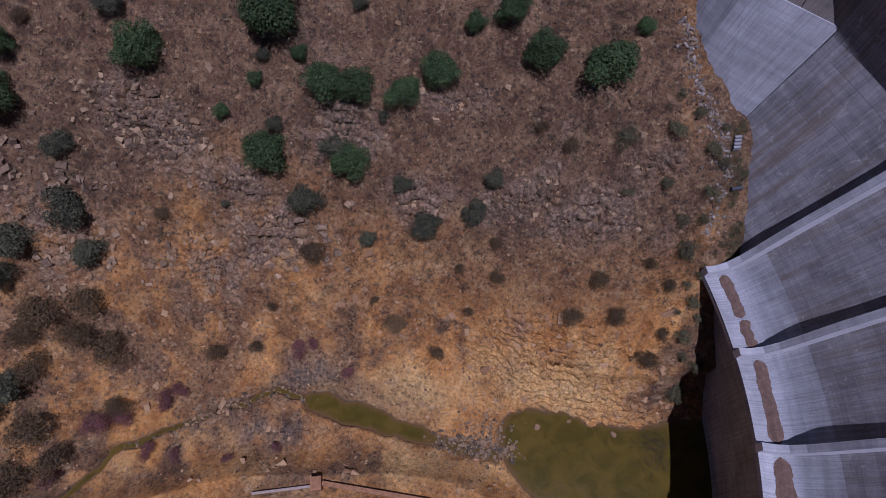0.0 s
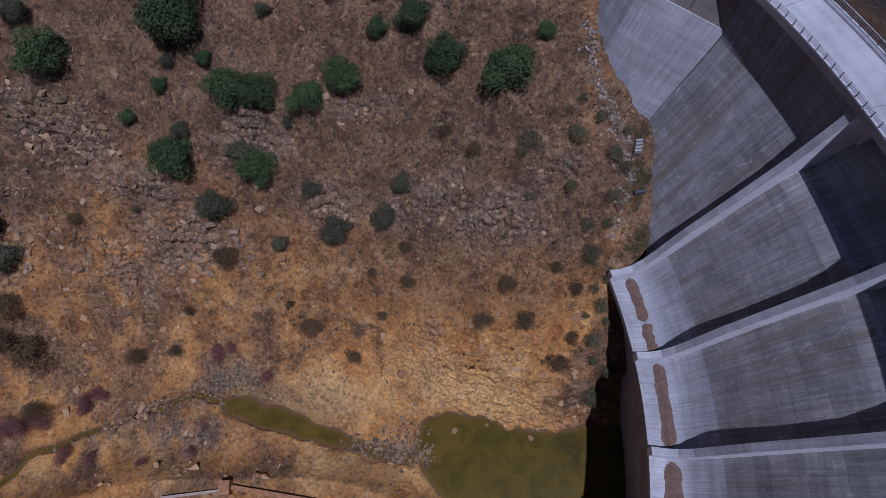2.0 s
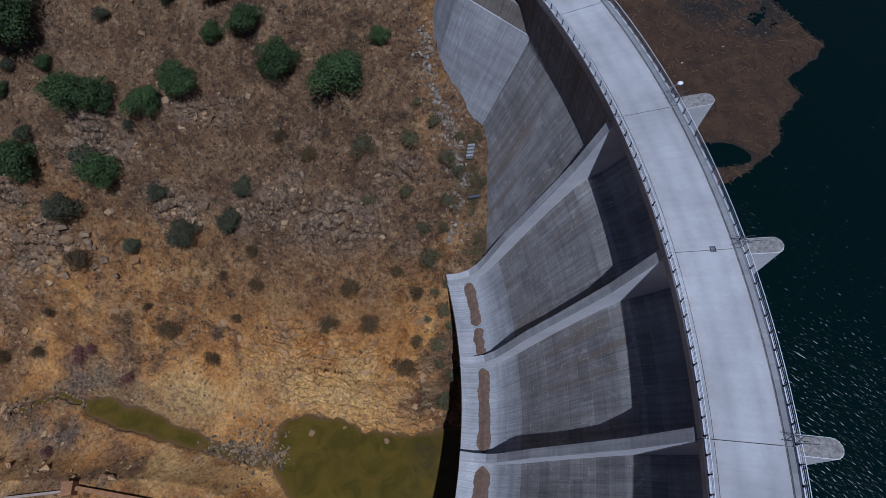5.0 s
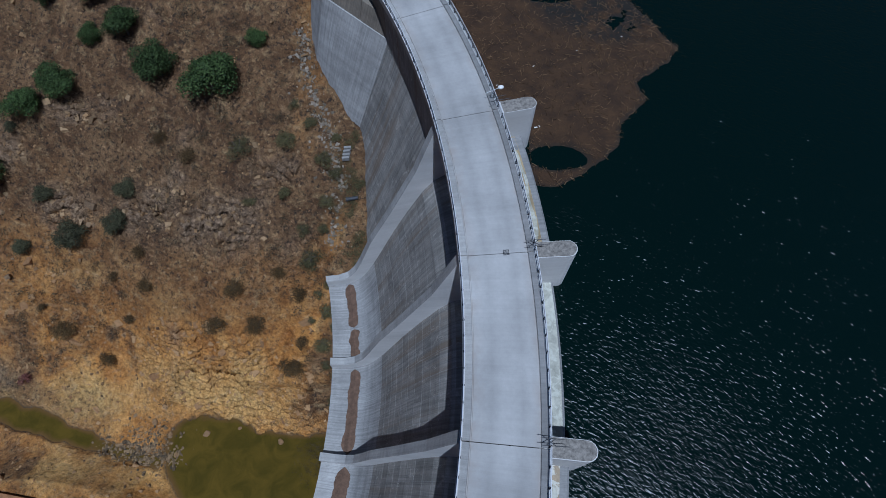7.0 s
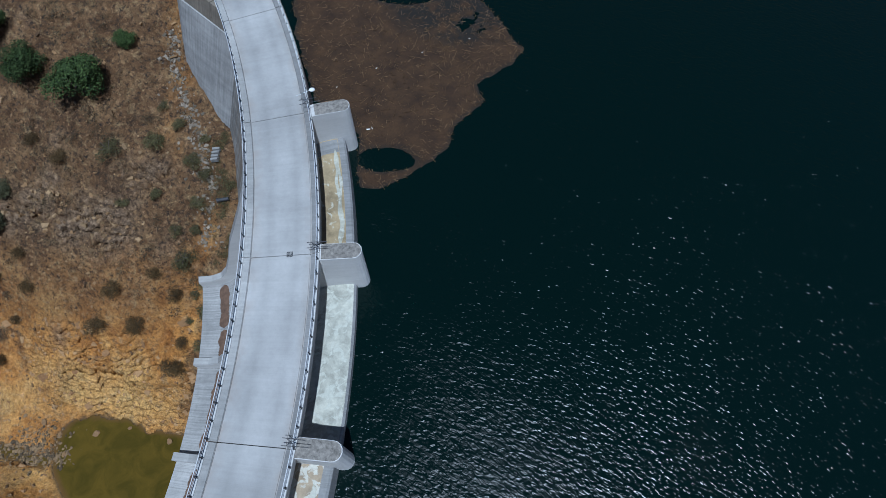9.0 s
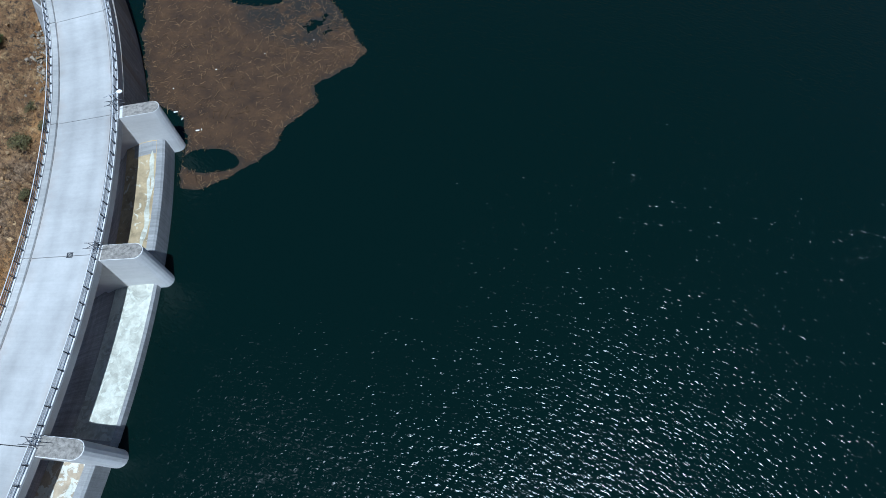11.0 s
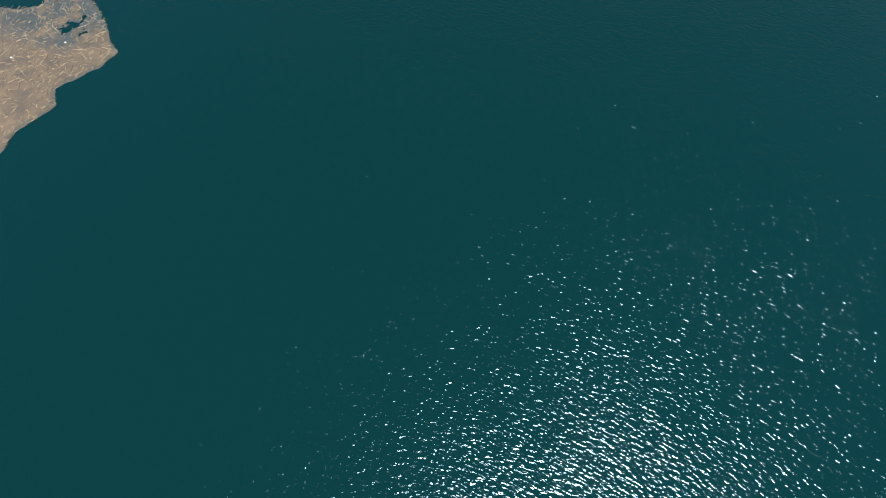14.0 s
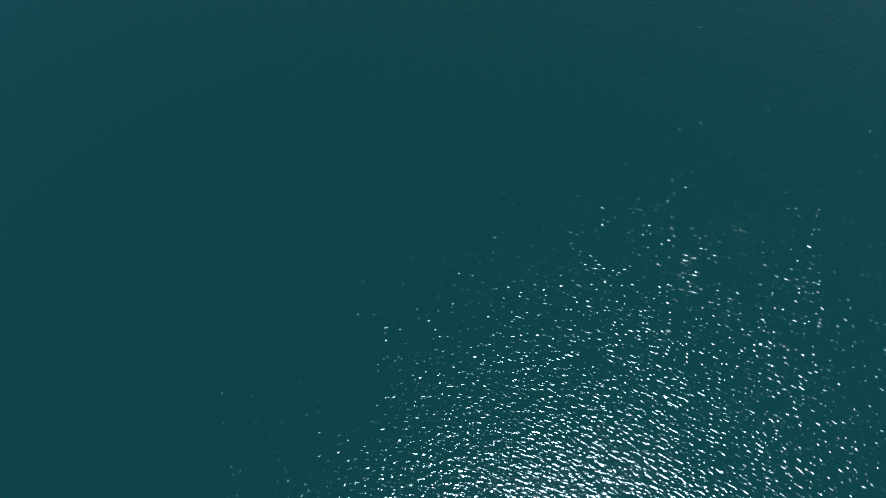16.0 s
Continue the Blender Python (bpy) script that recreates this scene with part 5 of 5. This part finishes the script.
def mat_depth(x, y):
    wob = 0.9 * fbm(x, y, 3.0, 4, 61, 0.6)
    d = inside(x, y, SHORE) + wob
    hole = np.hypot((x - 72.5) / 3.9, (y - 47.3) / 1.9)
    gap = np.hypot((x - 73.5) / 4.0, (y - 81) / 1.5)
    thin = np.clip(1.2 - np.hypot((x - 85) / 7, (y - 74) / 4.5), 0, 1)
    d = np.where(thin > 0, np.minimum(d, 1.2 - thin * (0.6 + 3.5 * fbm(x, y, 2.2, 4, 67, 0.7))), d)
    return np.minimum(d, np.minimum((hole - 1) * 2.2 + 0.5 * wob, (gap - 1) * 1.6 + 0.4 * wob))


def raft_material():
    m, n, l, b = material("driftwood_mat")
    p = place(n)
    f1, f2 = noise_node(n, l, p, 0.35, 5, 0.65), noise_node(n, l, p, 4.5, 6, 0.75, 0.4)
    streaks = noise_node(n, l, scaled(n, l, p, (1.2, 6.0, 1)), 2.0, 4, 0.7, 1.2)
    col = ramp(n, l, f1, [(0.3, (0.026, 0.012, 0.0045)), (0.7, (0.072, 0.036, 0.013))])
    wet = n.new("ShaderNodeAttribute")
    wet.attribute_name = "wet"
    col = mix(n, l, 0.7, col, ramp(n, l, f2, [(0.3, 0.4), (0.65, 1.25)]), "MULTIPLY")
    col = mix(n, l, ramp(n, l, streaks, [(0.64, 0.0), (0.74, 0.6)]), col, (0.15, 0.09, 0.052))
    col = mix(n, l, wet.outputs["Fac"], col, (0.010, 0.009, 0.007))
    l.new(col, b.inputs["Base Color"])
    b.inputs["Roughness"].default_value = 0.95
    bump(n, l, f2, 0.9, 0.12, b)
    return m


def build_raft():
    xs, ys = np.arange(48, 97, 0.3), np.arange(40, 101, 0.3)
    gx, gy = np.meshgrid(xs, ys)
    d = mat_depth(gx, gy)
    r = np.hypot(gx - AXIS.x, gy - AXIS.y)
    d = np.minimum(d, r - 129.0)
    gz = LAKE_Z - 0.08 + 0.22 * np.clip(d / 0.8, 0, 1) + 0.10 * np.clip(d / 2, 0, 1) * fbm(gx, gy, 1.2, 3, 63, 0.7)
    i = np.arange(gx.size).reshape(gx.shape)
    quads = np.stack([i[:-1, :-1].ravel(), i[:-1, 1:].ravel(), i[1:, 1:].ravel(), i[1:, :-1].ravel()], 1)
    keep = d.ravel()[quads].max(1) > -0.15
    me = mesh_of("driftwood_mat", np.stack([gx.ravel(), gy.ravel(), gz.ravel()], 1), quads[keep], raft_material())
    me.polygons.foreach_set("use_smooth", [True] * len(me.polygons))
    soaked = np.clip(1.25 - np.hypot((gx - 84.5) / 12, (gy - 77.5) / 7), 0, 1) + np.clip(0.9 - np.hypot((gx - 74) / 6, (gy - 83) / 3), 0, 1)
    soaked = np.clip(1.3 * soaked * (0.8 + 3.2 * fbm(gx, gy, 3.5, 4, 69, 0.65)) + 0.9 * np.clip(1 - d / 1.2, 0, 1), 0, 0.92)
    at = me.attributes.new("wet", "FLOAT", "POINT")
    at.data.foreach_set("value", soaked.ravel())
    tagged(new("driftwood_mat", me), "brown mat of floating reeds and driftwood against the dam", "debris", kind="stuff")
    # single sticks lying on it
    rng = np.random.RandomState(65)
    n = 15000
    x, y = rng.uniform(50, 96, n), rng.uniform(40, 100, n)
    dd = np.minimum(mat_depth(x, y), np.hypot(x - AXIS.x, y - AXIS.y) - 129.2)
    rim = (np.hypot(x - 86, y - 70) < 9) | (dd < 1.6)
    keep = (dd > 0.1) & (rng.rand(n) < np.where(rim, 0.6, 0.3))
    x, y, rim = x[keep], y[keep], rim[keep]
    n = len(x)
    a = rng.uniform(0, math.pi, n)
    long = rng.uniform(0.25, 0.9, n) * np.where(rng.rand(n) < np.where(np.hypot(x - 86, y - 71) < 9, 0.1, 0.03), 2.6, 1)
    wide = rng.uniform(0.015, 0.04, n)
    dx, dy = np.cos(a) * long / 2, np.sin(a) * long / 2
    ox, oy = -np.sin(a) * wide, np.cos(a) * wide
    lift = rng.uniform(0.16, 0.26, n)
    tilt = rng.uniform(-0.05, 0.12, n)
    v = np.stack([np.stack([x + s * dx + t * ox, y + s * dy + t * oy, LAKE_Z + lift + s * tilt + h], 1) for s, t, h in ((-1, -1, 0), (-1, 1, 0), (1, 1, 0), (1, -1, 0), (-1, 0, 0.05), (1, 0, 0.05))], 1)
    base = (np.arange(n) * 6)[:, None, None]
    tri = np.array([[0, 4, 5], [0, 5, 3], [1, 2, 5], [1, 5, 4], [0, 1, 4], [3, 5, 2]])
    me = mesh_of("driftwood_sticks", v.reshape(-1, 3), (tri[None] + base).reshape(-1, 3), MAT_STICK)
    tagged(new("driftwood_sticks", me), "tan reeds and sticks lying on the floating mat", "driftwood", kind="stuff")


build_raft()


def litter(x, y, w, turn):
    thing = empty("plastic_bottle", (x, y, LAKE_Z + 0.22), "white plastic bottle floating among the driftwood", "bottle", "floating litter")
    bm = bmesh.new()
    bmesh.ops.create_cone(bm, cap_ends=True, segments=10, radius1=w * 0.22, radius2=w * 0.22, depth=w, matrix=pose(0, 0, w * 0.15, 0, 90, 0))
    bmesh.ops.create_cone(bm, cap_ends=True, segments=10, radius1=w * 0.22, radius2=w * 0.08, depth=w * 0.25, matrix=pose(w * 0.62, 0, w * 0.15, 0, 90, 0))
    part("body", bm, MAT_WHITE, thing)
    bm = bmesh.new()
    bmesh.ops.create_cone(bm, cap_ends=True, segments=8, radius1=w * 0.1, radius2=w * 0.1, depth=w * 0.12, matrix=pose(w * 0.8, 0, w * 0.15, 0, 90, 0))
    part("cap", bm, MAT_WHITE, thing)
    thing.rotation_euler = (0, 0, turn)


for x, y, w, turn in ((65.6, 55.9, 0.6, 0.3), (66.9, 54.6, 0.5, 1.2), (69.6, 52.5, 0.6, 0.2), (70.2, 52.7, 0.4, 2.0), (70.0, 64.5, 0.4, 0.8), (84.5, 71.2, 0.3, 0.1), (64.2, 60.5, 0.3, 1.0), (77.0, 68.0, 0.3, 0.5)):
    litter(x, y, w * 0.7, turn)

# ---- small works on the banks ----
def low_wall():
    thing = empty("bank_wall", (-39.5, 6.0, -57), "low earth-stained concrete wall with a square pillar on the bank", "wall")

    def put(name, a, b, top, foot, thick, mat, label=""):
        a, b = Vector((*a, 0)), Vector((*b, 0))
        d = b - a
        bm = bmesh.new()
        box(bm, Matrix.Translation((a + b) / 2 + Vector((0, 0, (top + foot) / 2))) @ Matrix.Rotation(math.atan2(d.y, d.x), 4, "Z"), d.length, thick, top - foot)
        bmesh.ops.bevel(bm, geom=bm.edges[:], offset=0.04, segments=1, affect="EDGES")
        bmesh.ops.translate(bm, verts=bm.verts, vec=-thing.location)
        part(name, bm, mat, thing, label)

    put("pillar", (-40.6, 5.4), (-38.5, 5.7), -54.0, -60.5, 2.6, MAT_EARTHWALL)
    put("wall", (-38.5, 5.7), (-17.0, 2.6), -55.0, -60.5, 0.9, MAT_EARTHWALL)
    put("ledge", (-38.0, 7.3), (-17.0, 4.2), -56.9, -60.5, 2.0, MAT_EARTHWALL)
    put("gutter", (-52.0, 3.65), (-40.6, 5.1), -55.2, -60.5, 0.5, MAT_GUTTER, "pale concrete gutter")
    return thing


MAT_GUTTER = plain("dusty_concrete", (0.32, 0.24, 0.175), 0.9, 0, 0.3, 1.5)
MAT_EARTHWALL = plain("earth_stained_concrete", (0.26, 0.125, 0.052), 0.95, 0, 0.4, 1.2)
low_wall()


def steps():
    at = (38.2, 61.8, surface_z(38.2, 61.8) - 0.3)
    thing = empty("concrete_steps", at, "small pale concrete steps at the foot of the dam", "steps")
    for i in range(4):
        bm = bmesh.new()
        box(bm, pose(-0.1 + i * 0.1, -0.9 + i * 0.6, 0.4 + i * 0.25, 0, 0, 8), 1.3, 0.45, 0.8)
        part("step", bm, MAT_SEAM, thing)
    return thing


steps()


def pipe_stub():
    at = Vector((39.0, 55.2, surface_z(39.0, 55.2) + 0.5))
    bm = bmesh.new()
    tube(bm, (-0.9, -0.2, 0), (1.2, 0.2, 0.1), 0.35, 14)
    tube(bm, (-0.95, -0.2, 0), (-0.75, -0.16, 0.01), 0.45, 14)
    ob = tagged(part("drain_pipe", bm, MAT_DARKSTEEL), "black drain pipe leaving the foot of the dam", "pipe")
    ob.location = at


pipe_stub()
